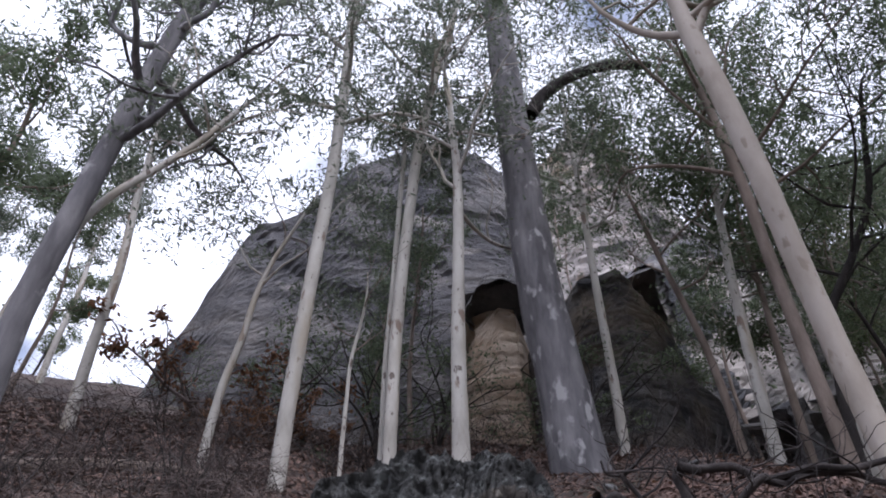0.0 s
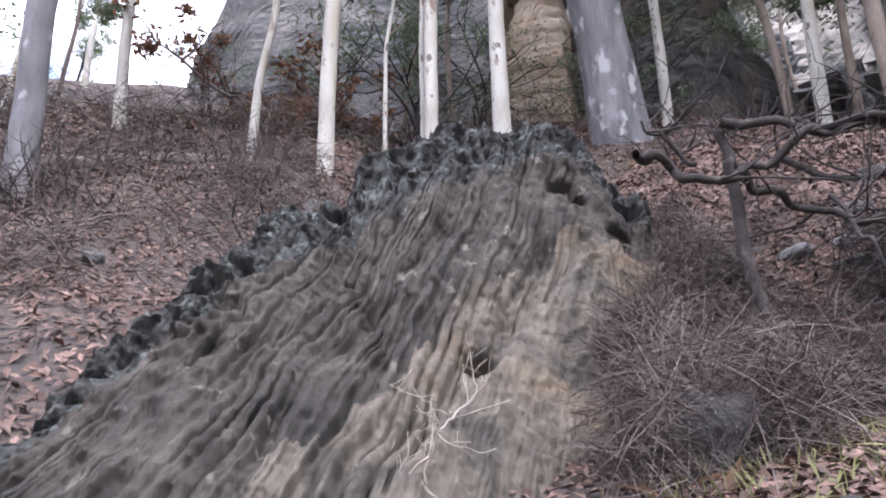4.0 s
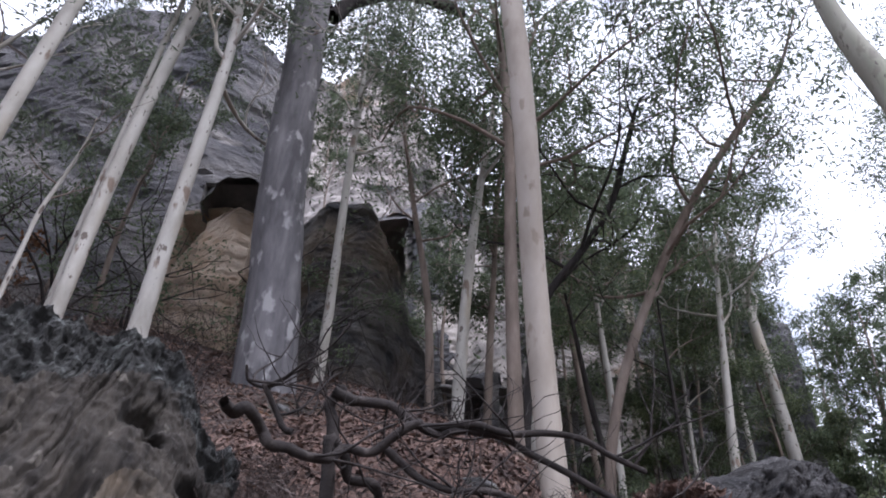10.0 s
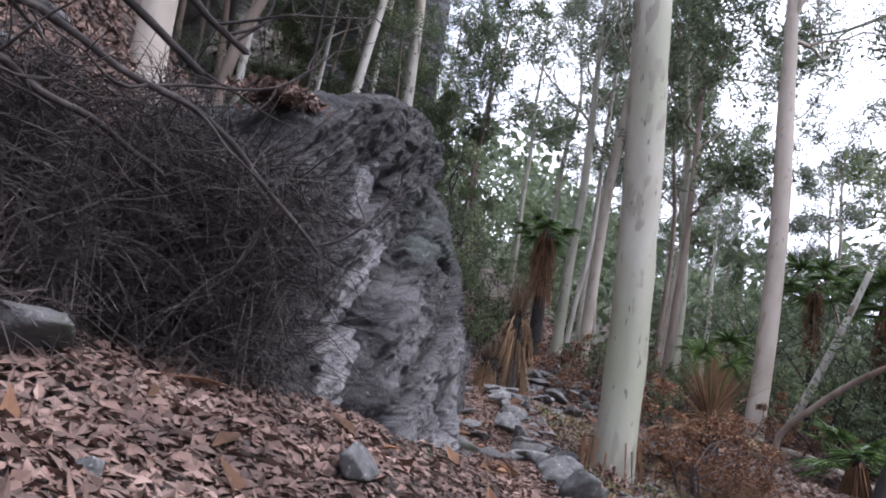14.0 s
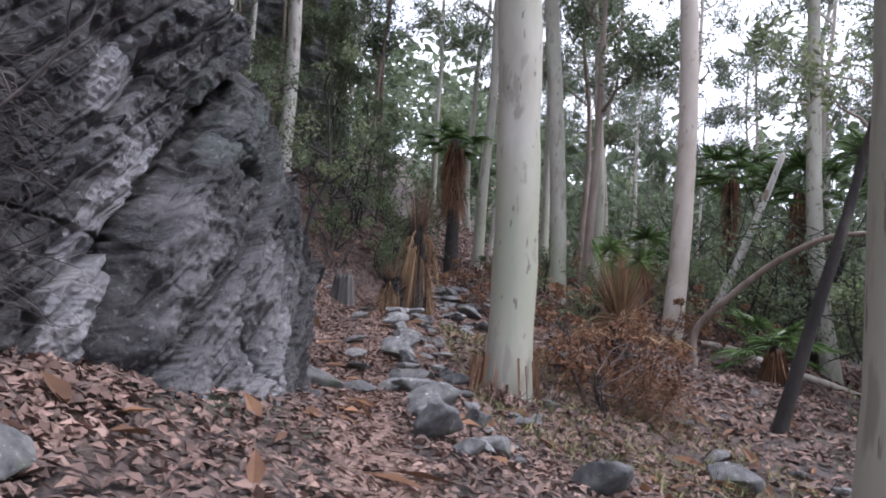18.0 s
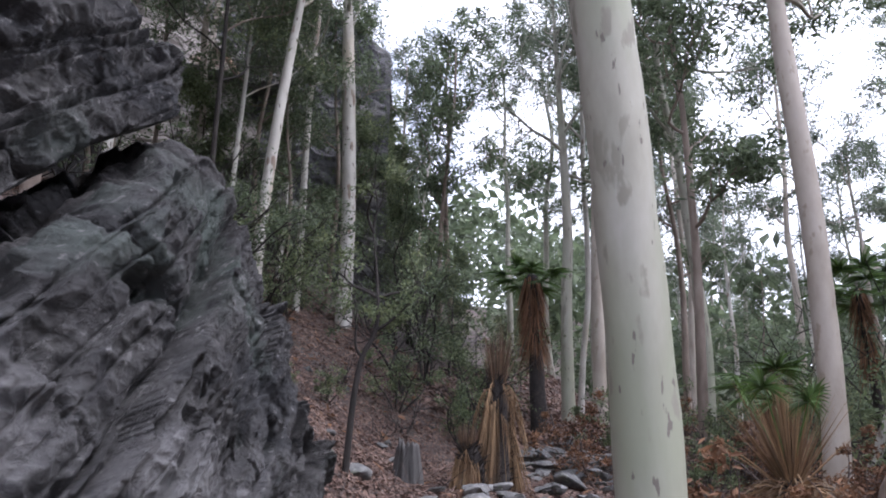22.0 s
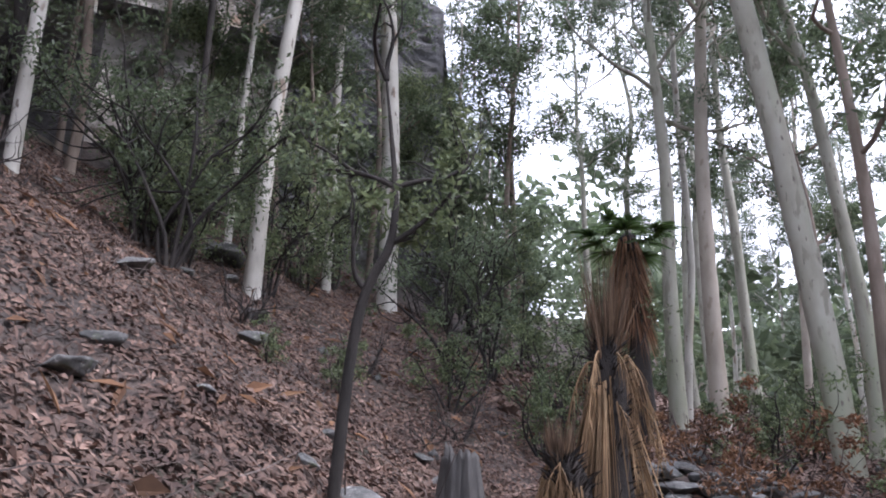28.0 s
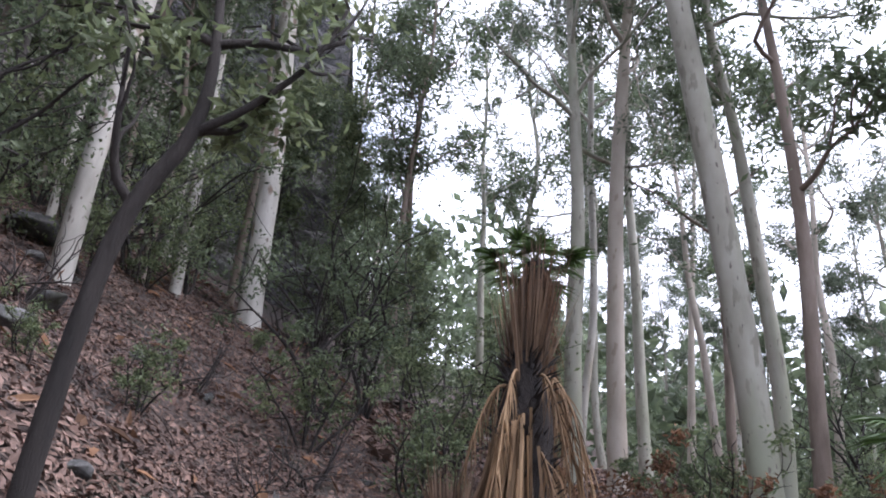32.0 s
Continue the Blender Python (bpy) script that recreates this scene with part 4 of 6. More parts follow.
# fluted outcrop below the cliff
def fluted_outcrop():
    S, T = np.linspace(0, 1, 620), np.linspace(0, 1, 300)
    crest = np.array([(-3.22, 2.78, 0.9), (-2.82, 3.28, 1.34), (-2.61, 4.09, 2), (-2.48, 4.59, 2.43), (-2.19, 5.09, 2.83), (-2.04, 5.59, 3.38), (-1.87, 5.8, 3.52), (-1.4, 6, 3.66), (-1.26, 6.2, 4.21),
                      (-0.54, 6.41, 4.63), (0.15, 6.52, 4.87), (0.61, 6.52, 4.96), (0.97, 6.43, 4.68), (1.3, 6.33, 4.07), (1.59, 6.13, 3.68), (1.68, 5.83, 2.96)])
    base = np.array([(-3.13, 1.78, 0.05), (-2.63, 1.89, 0.04), (-2.23, 1.99, 0.08), (-1.83, 2.1, 0.12), (-1.43, 2.3, 0.17), (-1.13, 2.5, 0.26), (-0.83, 2.71, 0.36), (-0.53, 3.01, 0.45), (-0.23, 3.41, 0.59),
                     (0.07, 3.82, 0.79), (0.41, 4.22, 0.98), (0.72, 4.62, 1.28), (1.02, 5.03, 1.57), (1.32, 5.33, 1.87), (1.57, 5.53, 2.16), (1.72, 5.63, 2.26)])
    gap = np.r_[0, np.cumsum(np.linalg.norm(np.diff(crest, axis=0), axis=1))]
    kx = gap / gap[-1]
    C = np.stack([np.interp(S, kx, crest[:, k]) for k in range(3)], -1)
    B = np.stack([np.interp(S, kx, base[:, k]) for k in range(3)], -1)
    C += fbm(np.stack([S * 22, 0 * S, 0 * S], -1), 4, 3)[:, None] * (0.10, 0.2, 0.26)
    s, t = np.meshgrid(S, T, indexing="ij")
    V = B[:, None] + (C - B)[:, None] * t[..., None]
    V[..., 1] -= 0.30 * np.sin(np.pi * t**1.3) * np.sin(np.pi * np.clip(s, 0, 1)) ** 0.5
    q = V.reshape(-1, 3)
    tt = t.ravel()
    up = np.linalg.norm(C - B, axis=1)[:, None] * t
    # narrow flutes run straight down the face, all leaning the same way
    across_ = q[:, 0] * 1.15 - 0.52 * up.ravel() + 0.10 * vnoise(q * 0.9, 2)
    p = np.stack([across_ * 7.2, up.ravel() * 0.6, 0 * tt], -1)
    p = p + np.stack([0.16 * vnoise(q * 2.6, 71) + 0.10 * vnoise(q * 6.5, 72), 0 * tt, 0 * tt], -1)
    n1, n2, n3 = vnoise(p, 21), vnoise(p * (2.1, 1.5, 1), 27), vnoise(p * (4.6, 3.0, 1), 28)
    groove = 0.135 * np.exp(-((n1 / 0.26) ** 2)) + 0.055 * np.exp(-((n2 / 0.30) ** 2)) + 0.022 * np.exp(-((n3 / 0.35) ** 2))
    # a worn apron, bare of flutes, comes out below a slanting ledge
    line = 0.13 + 0.42 * np.clip((q[:, 0] + 1.5) / 2.6, 0, 1) + 0.05 * vnoise(q * (2.2, 0.6, 0.6), 61) + 0.02 * vnoise(q * (7, 2, 2), 62)
    apron = np.clip((line - tt) / 0.035, 0, 1) * np.clip((q[:, 0] + 1.9) * 2.0, 0, 1)
    keep = np.clip(vnoise(q * 0.8, 29) * 0.6 + 0.85 + 0.5 * vnoise(q * 2.7, 73), 0.12, 1.4) * (1 - 0.72 * apron)
    flute = groove * keep * np.clip((1.0 - tt) * 4.0, 0.25, 1)
    fine = fbm(q * 2.2, 4, 31) * 0.10 + fbm(q * 11, 4, 33) * 0.06
    crag = (0.5 - np.abs(vnoise(q * 3.6, 35))) * 0.24 + (0.5 - np.abs(vnoise(q * 8.5, 36))) * 0.15 + (0.5 - np.abs(vnoise(q * 21, 37))) * 0.06
    edge_ = 0.72 + 0.14 * vnoise(q * 1.3, 44)
    crusty = np.clip((tt - edge_) * 6, 0, 1) * crag + 0.03 * (0.5 - np.abs(vnoise(q * (14, 14, 9), 38)))
    hole = np.maximum(0, vnoise(q * 5.0, 43) - 0.45) * 0.28 * np.clip((tt - 0.5) * 4, 0, 1)
    for hx, hz, hr in ((1.22, 3.32, 0.11), (0.72, 3.84, 0.14), (0.83, 3.67, 0.09), (0.76, 1.98, 0.15), (-0.29, 1.9, 0.12)):
        hole += 0.30 * np.exp(-((((q[:, 0] - hx) / hr) ** 2 + ((q[:, 2] - hz) / (hr * 0.75)) ** 2) ** 2))
    off = (flute - fine - crusty + hole - 0.11 * apron).reshape(s.shape)
    V[..., 1] += off * 0.85
    V[..., 2] -= off * 0.35
    V[..., 0] += (fbm(q * 2.4 + 9, 3, 51) * 0.06).reshape(s.shape)
    back = C + np.array([0.25, 0.9, -0.05]) + fbm(C * 1.5, 3, 4)[:, None] * 0.25
    rear = C + np.array([0.5, 2.2, -1.9])
    V = np.concatenate([V, back[:, None], rear[:, None]], 1)
    n, m = V.shape[:2]
    i, j = np.meshgrid(np.arange(n - 1), np.arange(m - 1), indexing="ij")
    F = np.stack([i * m + j, (i + 1) * m + j, (i + 1) * m + j + 1, i * m + j + 1], -1).reshape(-1, 4)
    ob = thing("rock_outcrop", (0, 0, 0), "large fluted sandstone outcrop with a dark lichened crest", "rock")
    vv = V.reshape(-1, 3)
    mid = vv[F[:, 0]]
    tj = np.minimum(j.reshape(-1) / 299.0, 1) + 0.10 * fbm(mid * 2.2, 4, 8)
    # pale foot tapers off leftwards; the recess's shade is put into the colour
    low = np.interp(mid[:, 0], [-3.3, -2.1, -0.5, 0.7, 1.7], [0.0, 0.22, 0.42, 0.54, 0.5])
    upper, foot = tj > 0.80, tj < low
    part("face", mesh_of("face", vv, F[~upper & ~foot]), M_rockA, ob, "dark fluted grey-brown rock face")
    part("foot", mesh_of("foot", vv, F[foot]), M_apron, ob, "paler worn grey-tan foot of the rock")
    part("crest", mesh_of("crest", vv, F[upper], False), M_crust, ob, "dark crusty lichened crest")


fluted_outcrop()


def block(name, outline, front, slope, depth, label, seed, rough=0.2, pits=0.26, holes=(), bare=(), bend=0.0):
    """A joint block: a flat worn face of the given outline, bevelled edges, sides that run back."""
    o = np.array(outline, float)
    c = o.mean(0)
    ang = np.arctan2(o[:, 1] - c[1], o[:, 0] - c[0])
    o = o[np.argsort(ang)]
    closed = np.vstack([o, o[:1]])
    seg = np.r_[0, np.cumsum(np.linalg.norm(np.diff(closed, axis=0), axis=1))]
    N = 640
    u = np.linspace(0, seg[-1], N, endpoint=False)
    rim = np.stack([np.interp(u, seg, closed[:, k]) for k in range(2)], -1)
    for _ in range(5):
        rim = (np.roll(rim, 1, 0) + rim * 2 + np.roll(rim, -1, 0)) / 4
    rings = np.r_[np.linspace(0.02, 0.94, 190), 0.965, 0.985, 1.0]
    P = c[None, None] + (rim - c)[None] * rings[:, None, None]
    y = front + slope * P[..., 1] + bend * np.maximum(P[..., 0] - 7.0, 0) + 0.34 * np.clip((rings - 0.87) / 0.13, 0, 1)[:, None] ** 2
    V = np.stack([P[..., 0], y, P[..., 1]], -1)
    side = []
    for k, d in enumerate(np.linspace(0.06, 1, 26)):
        w = 1.0 - 0.30 * d
        q = c[None] + (rim - c) * w
        side.append(np.stack([q[:, 0], front + slope * q[:, 1] + bend * np.maximum(q[:, 0] - 7.0, 0) + 0.34 + depth * d, q[:, 1] + 0.05 * d], -1))
    V = np.concatenate([V, np.array(side)], 0)
    q = V.reshape(-1, 3)
    nrm = np.zeros_like(q)
    nf = len(rings)
    f_dir = np.array([0, -1, slope])
    out = np.concatenate([np.repeat(((rim - c) / np.linalg.norm(rim - c, axis=1)[:, None])[None], V.shape[0], 0)], 0)
    rad = np.stack([out[..., 0], 0 * out[..., 0], out[..., 1]], -1)
    mixw = np.clip((np.arange(V.shape[0]) - nf + 8) / 10, 0, 1)[:, None, None]
    nrm = (rad * mixw + f_dir * (1 - mixw)).reshape(-1, 3)
    # bedding dips across the face in crisp steps; pockets are eaten in along it
    a = math.radians(43)
    along_ = q[:, 0] * math.cos(a) + q[:, 2] * math.sin(a)
    cross_ = -q[:, 0] * math.sin(a) + q[:, 2] * math.cos(a)
    bed = np.stack([along_ * 0.45, cross_ * 2.4, q[:, 1] * 0.8], -1)
    step_ = 0
    for freq, amp in ((1.7, 0.13), (4.1, 0.06), (9.0, 0.026)):
        level = cross_ * freq + 0.5 * vnoise(q * (0.8, 0.8, 0.8), seed + 41) + 0.12 * vnoise(q * 3.1, seed + 42)
        k = np.floor(level).astype(np.int64)
        cell = np.floor(along_ * freq * 0.35 + 7 * hash01(k, 0 * k, 0 * k, seed)).astype(np.int64)
        fr = level - k
        step_ = step_ + amp * (hash01(k, cell, 0 * k, seed + 43) - 0.5) + amp * 0.45 * (fr - 0.5) - amp * 0.5 * np.exp(-((fr / 0.10) ** 2))
    g = fbm(q * 0.9, 2, seed) * rough * 0.9 + step_ + fbm(bed * 1.6, 4, seed + 3) * rough * 0.5 + (0.5 - np.abs(vnoise(q * 5.5, seed + 21))) * rough * 0.30 + (0.5 - np.abs(vnoise(q * 13, seed + 22))) * rough * 0.18 + (0.5 - np.abs(vnoise(q * 27, seed + 23))) * rough * 0.09
    crack = vnoise(q * (0.8, 0.8, 1.1), seed + 51)
    g -= 0.07 * np.exp(-((crack / 0.018) ** 2))
    high = np.clip((q[:, 2] - 2.1) * 0.9, 0.15, 1)
    g -= pits * high * (np.maximum(0, vnoise(bed * (1.9, 1.25, 1.2), seed + 9) - 0.42) * 1.5 + 0.7 * np.maximum(0, vnoise(q * 6.5, seed + 11) - 0.45))
    for hx, hz, hr in holes:
        g -= 0.22 * np.exp(-((((q[:, 0] - hx) / hr) ** 2 + ((q[:, 2] - hz) / (hr * 0.7)) ** 2) ** 2))
    V = (q + nrm * g[:, None]).reshape(V.shape)
    n, m = V.shape[:2]
    i, j = np.meshgrid(np.arange(n - 1), np.arange(m), indexing="ij")
    F = np.stack([i * m + j, (i + 1) * m + j, (i + 1) * m + (j + 1) % m, i * m + (j + 1) % m], -1).reshape(-1, 4)
    me = mesh_of(name, V.reshape(-1, 3), F)
    me.materials.append(M_rock)
    me.materials.append(M_bare)
    # freshly broken, lichen-free patches with ragged rims
    mid = V.reshape(-1, 3)[F[:, 0]]
    which = np.zeros(len(F), np.int32)
    for bx, bz, ra, rb, turn in bare:
        ca, sa = math.cos(turn), math.sin(turn)
        u, w = (mid[:, 0] - bx) * ca + (mid[:, 2] - bz) * sa, -(mid[:, 0] - bx) * sa + (mid[:, 2] - bz) * ca
        which[((u / ra) ** 2 + (w / rb) ** 2 + 0.6 * fbm(mid * 2.6, 4, seed + 31) < 1) & (np.repeat(np.arange(n - 1), m) < nf)] = 1
    me.polygons.foreach_set("material_index", which)
    ob = part(name, me, M_rock)
    return tagged(ob, label, "rock")


# split boulder beside the path
block("boulder", [(4.6, 1.6), (4.62, 2.6), (4.8, 3.1), (5.1, 3.6), (5.5, 3.95), (6.1, 4.3), (6.9, 4.5), (7.5, 4.4), (7.5, 4.0), (7.0, 3.62), (6.5, 3.08), (6.1, 2.62), (5.82, 2.25), (5.62, 1.7), (5.42, 1.2), (4.9, 1.1)], 3.42, 0.16, 2.4,
      "big grey pitted boulder, upper block of a split pair", 211, bare=((5.72, 2.15, 1.05, 0.2, 1.05), (5.9, 3.3, 0.45, 0.16, 0.9)))
block("boulder", [(5.62, 1.55), (5.8, 1.1), (6.3, 0.8), (7.5, 0.7), (8.2, 0.85), (8.45, 1.35), (8.7, 1.8), (8.85, 2.3), (8.65, 2.85), (8.6, 3.2), (8.42, 3.58), (8.15, 3.95), (7.75, 4.0), (7.25, 3.72), (6.78, 3.2), (6.32, 2.72), (5.92, 2.25)], 3.0, 0.25, 2.0,
      "grey pitted boulder leaning beside the footpath with a pale bare patch", 223, holes=((7.0, 2.9, 0.10), (8.03, 2.42, 0.10), (8.53, 2.41, 0.08)), bare=((7.05, 1.35, 0.85, 0.36, 0.8),), bend=0.33)


# ---------------------------------------------------------------- plants with blades
def blades(base, way, length, width, droop, rng, segs=4, taper=1.0):
    """Narrow arching blades, one for each row of base and way."""
    n = len(base)
    way = way / (np.linalg.norm(way, axis=1)[:, None] + 1e-9)
    L = np.broadcast_to(length, n)[:, None, None]
    u = np.linspace(0, 1, segs + 1)[None, :, None]
    c = base[:, None] + way[:, None] * L * u
    c = c + np.array([0, 0, -1.0]) * (np.broadcast_to(droop, n)[:, None, None] * L * u * u)
    s = np.cross(way, rng.normal(size=(n, 3)))
    s /= np.linalg.norm(s, axis=1)[:, None] + 1e-9
    w = width * (1 - taper * 0.92 * u)
    v = np.stack([c - s[:, None] * w, c + s[:, None] * w], 2).reshape(-1, 3)
    k = (segs + 1) * 2
    q = np.array([[2 * i, 2 * i + 1, 2 * i + 3, 2 * i + 2] for i in range(segs)])
    f = (np.arange(n)[:, None, None] * k + q[None]).reshape(-1, 4)
    return v, f


def grass_tree(x, y, height, label, seed, crown=1.5, skirt=0.55, trunk_r=0.2, green=0.0, lean=(0, 0), size=1.0):
    """A black trunk hung with a skirt of straw, and a tuft of stiff dead fronds."""
    rng = np.random.default_rng(seed)
    z = put(x, y) - 0.08
    ob = thing("grass_tree", (x, y, z), label, "grass tree")
    lx, ly = lean
    h = height
    part("trunk", mesh_of("trunk", *tube([(0, 0, 0), (lx * 0.3, ly * 0.3, h * 0.35), (lx * 0.7, ly * 0.7, h * 0.75), (lx, ly, h)], [trunk_r * 1.25, trunk_r, trunk_r, trunk_r * 0.6], 14, 5, 0.25, seed)), M_char, ob, "charred black trunk")
    n = 420
    a = rng.uniform(0, 2 * np.pi, n)
    f = rng.uniform(0.05, 1.0, n)
    r = trunk_r * np.where(f < 0.75, 1.0, 1.0 - (f - 0.75) * 1.6)
    base = np.stack([lx * f + np.cos(a) * r, ly * f + np.sin(a) * r, h * f], -1)
    way = np.stack([np.cos(a), np.sin(a), rng.uniform(0.2, 1.4, n)], -1)
    tagged(part("leaf_stubble", mesh_of("leaf_stubble", *blades(base, way, rng.uniform(0.08, 0.22, n), 0.012, 0.1, rng, 2)), M_char, ob, "burnt leaf bases on the trunk"), "burnt leaf bases on the trunk", kind="stuff")
    # dead leaves hang in a few thick bunches and leave the black trunk bare between them
    clumps = rng.uniform(0, 2 * np.pi, 6)
    n = int(900 * skirt)
    which = rng.integers(0, 6, n)
    a = clumps[which] + rng.normal(size=n) * 0.30
    f = np.array([0.55, 0.62, 0.5, 0.68, 0.58, 0.64])[which] + rng.normal(size=n) * 0.05
    r = trunk_r * rng.uniform(0.95, 1.35, n)
    base = np.stack([lx * f + np.cos(a) * r, ly * f + np.sin(a) * r, h * f], -1)
    out_ = rng.uniform(0.05, 0.34, n)
    way = np.stack([np.cos(a) * out_, np.sin(a) * out_, rng.uniform(-1.2, -0.8, n)], -1)
    ln = np.minimum(rng.uniform(0.7, 1.15, n) * skirt * 2.0, h * f * 1.0 + 0.05)
    part("skirt", mesh_of("skirt", *blades(base, way, ln, 0.011, 0.12, rng)), M_straw, ob, "hanging straw-coloured dead leaves")
    # long dead fronds that droop out of the skirt
    n = 13
    pieces = []
    for k in range(n):
        b = rng.uniform(0, 2 * np.pi)
        start = np.array([lx + math.cos(b) * trunk_r * 0.7, ly + math.sin(b) * trunk_r * 0.7, h * rng.uniform(0.6, 0.98)])
        out = np.array([math.cos(b), math.sin(b), 0.35])
        L = min(rng.uniform(0.7, 1.2) * crown * 0.62, h * 0.62)
        u = np.linspace(0, 1, 26)
        spine = start + out * L * u[:, None] * 0.42 + np.array([0, 0, -1.0]) * (1.15 * L * u**2)[:, None]
        way = np.gradient(spine, axis=0) + rng.normal(size=(26, 3)) * 0.02 + np.array([0, 0, -0.06])
        for sgn in (-1, 1):
            side = np.cross(way, (0.2, 0.1, 1)) * sgn * 0.8
            pieces.append(blades(spine[4:], (way + side)[4:], 0.2, 0.008, 0.6, rng, 2))
        pieces.append(tube(spine[::5], np.linspace(0.014, 0.005, len(spine[::5])), 4, 2))
    part("frond", mesh_of("frond", *joined(pieces)), M_straw, ob, "drooping dry fronds")
    n = 190
    a = rng.uniform(0, 2 * np.pi, n)
    e = np.abs(rng.normal(size=n)) * 0.20
    base = np.stack([lx + np.cos(a) * trunk_r * 0.5, ly + np.sin(a) * trunk_r * 0.5, h * rng.uniform(0.8, 1.0, n)], -1)
    way = np.stack([np.cos(a) * e, np.sin(a) * e, np.ones(n)], -1)
    part("crown", mesh_of("crown", *blades(base, way, crown * rng.uniform(0.35, 1.0, n), 0.010, 0.06, rng)), M_tuft, ob, "upright rusty brown leaf tuft")
    if green:
        n = int(160 * green)
        a = rng.uniform(0, 2 * np.pi, n)
        e = np.abs(rng.normal(size=n)) * 0.6 + 0.2
        base = np.stack([lx + 0 * a, ly + 0 * a, np.full(n, h + 0.1)], -1)
        way = np.stack([np.cos(a) * e, np.sin(a) * e, np.ones(n)], -1)
        part("leaf_tuft", mesh_of("leaf_tuft", *blades(base, way, crown * 0.8 * rng.uniform(0.6, 1.0, n), 0.018, 0.2, rng)), M_palm, ob, "fresh green blades")
    return ob


def fan_leaf(start, out, stem, radius, rng):
    """One palm leaf: a stalk that ends in a fan of blades."""
    out = out / np.linalg.norm(out)
    tip = start + out * stem + np.array([0, 0, -0.12 * stem])
    pieces = [tube([start, (start + tip) / 2 + (0, 0, 0.05 * stem), tip], [0.018, 0.014, 0.010], 4, 3)]
    side = np.cross(out, (0, 0, 1))
    side /= np.linalg.norm(side) + 1e-9
    up = np.cross(side, out)
    a = np.linspace(-2.1, 2.1, 26)
    way = np.cos(a)[:, None] * out + np.sin(a)[:, None] * side + 0.12 * up
    pieces.append(blades(np.repeat(tip[None], 26, 0), way, radius * (1 - 0.12 * np.abs(a)), 0.035 * radius / 0.6, 0.35, rng, 3))
    return joined(pieces)


def fan_palm(x, y, height, label, seed, leaves=18, stem=0.9, radius=0.75, dead=0.5, trunk_r=0.13):
    rng = np.random.default_rng(seed)
    z = put(x, y) - 0.1
    ob = thing("fan_palm", (x, y, z), label, "palm")
    lx, ly = rng.normal(size=2) * 0.06 * height
    part("trunk", mesh_of("trunk", *tube([(0, 0, 0), (lx * 0.4, ly * 0.4, height * 0.5), (lx, ly, height)], [trunk_r * 1.2, trunk_r, trunk_r], 12, 5, 0.2, seed)), M_char, ob)
    top = np.array([lx, ly, height])
    for k in range(leaves):
        a = k * 2.4 + rng.uniform(-0.3, 0.3)
        e = rng.uniform(-0.35, 1.1)
        me = mesh_of("leaf", *fan_leaf(top, np.array([math.cos(a), math.sin(a), e]), stem * rng.uniform(0.7, 1.2), radius * rng.uniform(0.8, 1.1), rng))
        part("leaf", me, M_palm, ob)
    n = int(600 * dead)
    if n:
        a = rng.uniform(0, 2 * np.pi, n)
        f = rng.uniform(0.55, 1.0, n)
        base = np.stack([lx * f + np.cos(a) * trunk_r, ly * f + np.sin(a) * trunk_r, height * f], -1)
        way = np.stack([np.cos(a) * 0.35, np.sin(a) * 0.35, -np.ones(n)], -1)
        part("skirt", mesh_of("skirt", *blades(base, way, rng.uniform(0.4, 1.1, n), 0.02, 0.1, rng)), M_rust, ob, "hanging brown dead leaves")
    return ob


grass_tree(17.02, 6.90, 2.0, "charred grass tree with straw skirt and rusty tuft by path", 301, crown=1.25, skirt=0.8, trunk_r=0.19)
grass_tree(16.6, 7.0, 0.8, "short leaning charred grass tree stump beside its taller neighbour", 302, crown=0.5, skirt=0.45, trunk_r=0.17, lean=(-0.2, 0.15))


def dry_palm(x, y, label, seed):
    """A charred stub, a mop of bleached dead leaves and a few fresh fans above it."""
    rng = np.random.default_rng(seed)
    ob = thing("fan_palm", (x, y, put(x, y) - 0.1), label, "palm")
    part("trunk", mesh_of("trunk", *tube([(0, 0, 0), (0.02, 0, 0.4), (0.05, 0.03, 0.85), (0.05, 0.03, 1.1)], [0.2, 0.17, 0.2, 0.12], 14, 5, 0.25, seed)), M_char, ob, "charred black stub")
    ob.scale = (1.05, 1.05, 1.05)
    top = np.array([0.05, 0.03, 0.95])
    n = 320
    a = rng.uniform(0, 2 * np.pi, n)
    e = np.abs(rng.normal(size=n)) * 0.42
    way = np.stack([np.cos(a) * e, np.sin(a) * e, np.ones(n)], -1)
    part("tuft", mesh_of("tuft", *blades(top + way * 0.08, way, rng.uniform(0.6, 1.5, n), 0.011, 0.10, rng)), M_straw, ob, "upright bleached dead leaves")
    n = 240
    a = rng.uniform(0, 2 * np.pi, n)
    e = rng.uniform(0.35, 1.0, n)
    way = np.stack([np.cos(a) * e, np.sin(a) * e, rng.uniform(0.1, 0.8, n)], -1)
    part("skirt", mesh_of("skirt", *blades(np.repeat(top[None], n, 0), way, rng.uniform(0.5, 1.0, n), 0.016, 0.75, rng, 5)), M_straw, ob, "arching rusty dead leaves")
    for k in range(5):
        b = k * 1.26 + 0.3
        part("leaf", mesh_of("leaf", *fan_leaf(top + (0, 0, 0.1), np.array([math.cos(b) * 0.35, math.sin(b) * 0.35, 1.0]), rng.uniform(1.0, 1.4), 0.42, rng)), M_palm, ob, "fresh green fan leaf")
    for k in range(7):
        b = k * 0.9
        part("dead_leaf", mesh_of("dead_leaf", *fan_leaf(top, np.array([math.cos(b), math.sin(b), -0.1]), rng.uniform(0.5, 0.8), 0.5, rng)), M_straw, ob, "withered straw fan leaf")


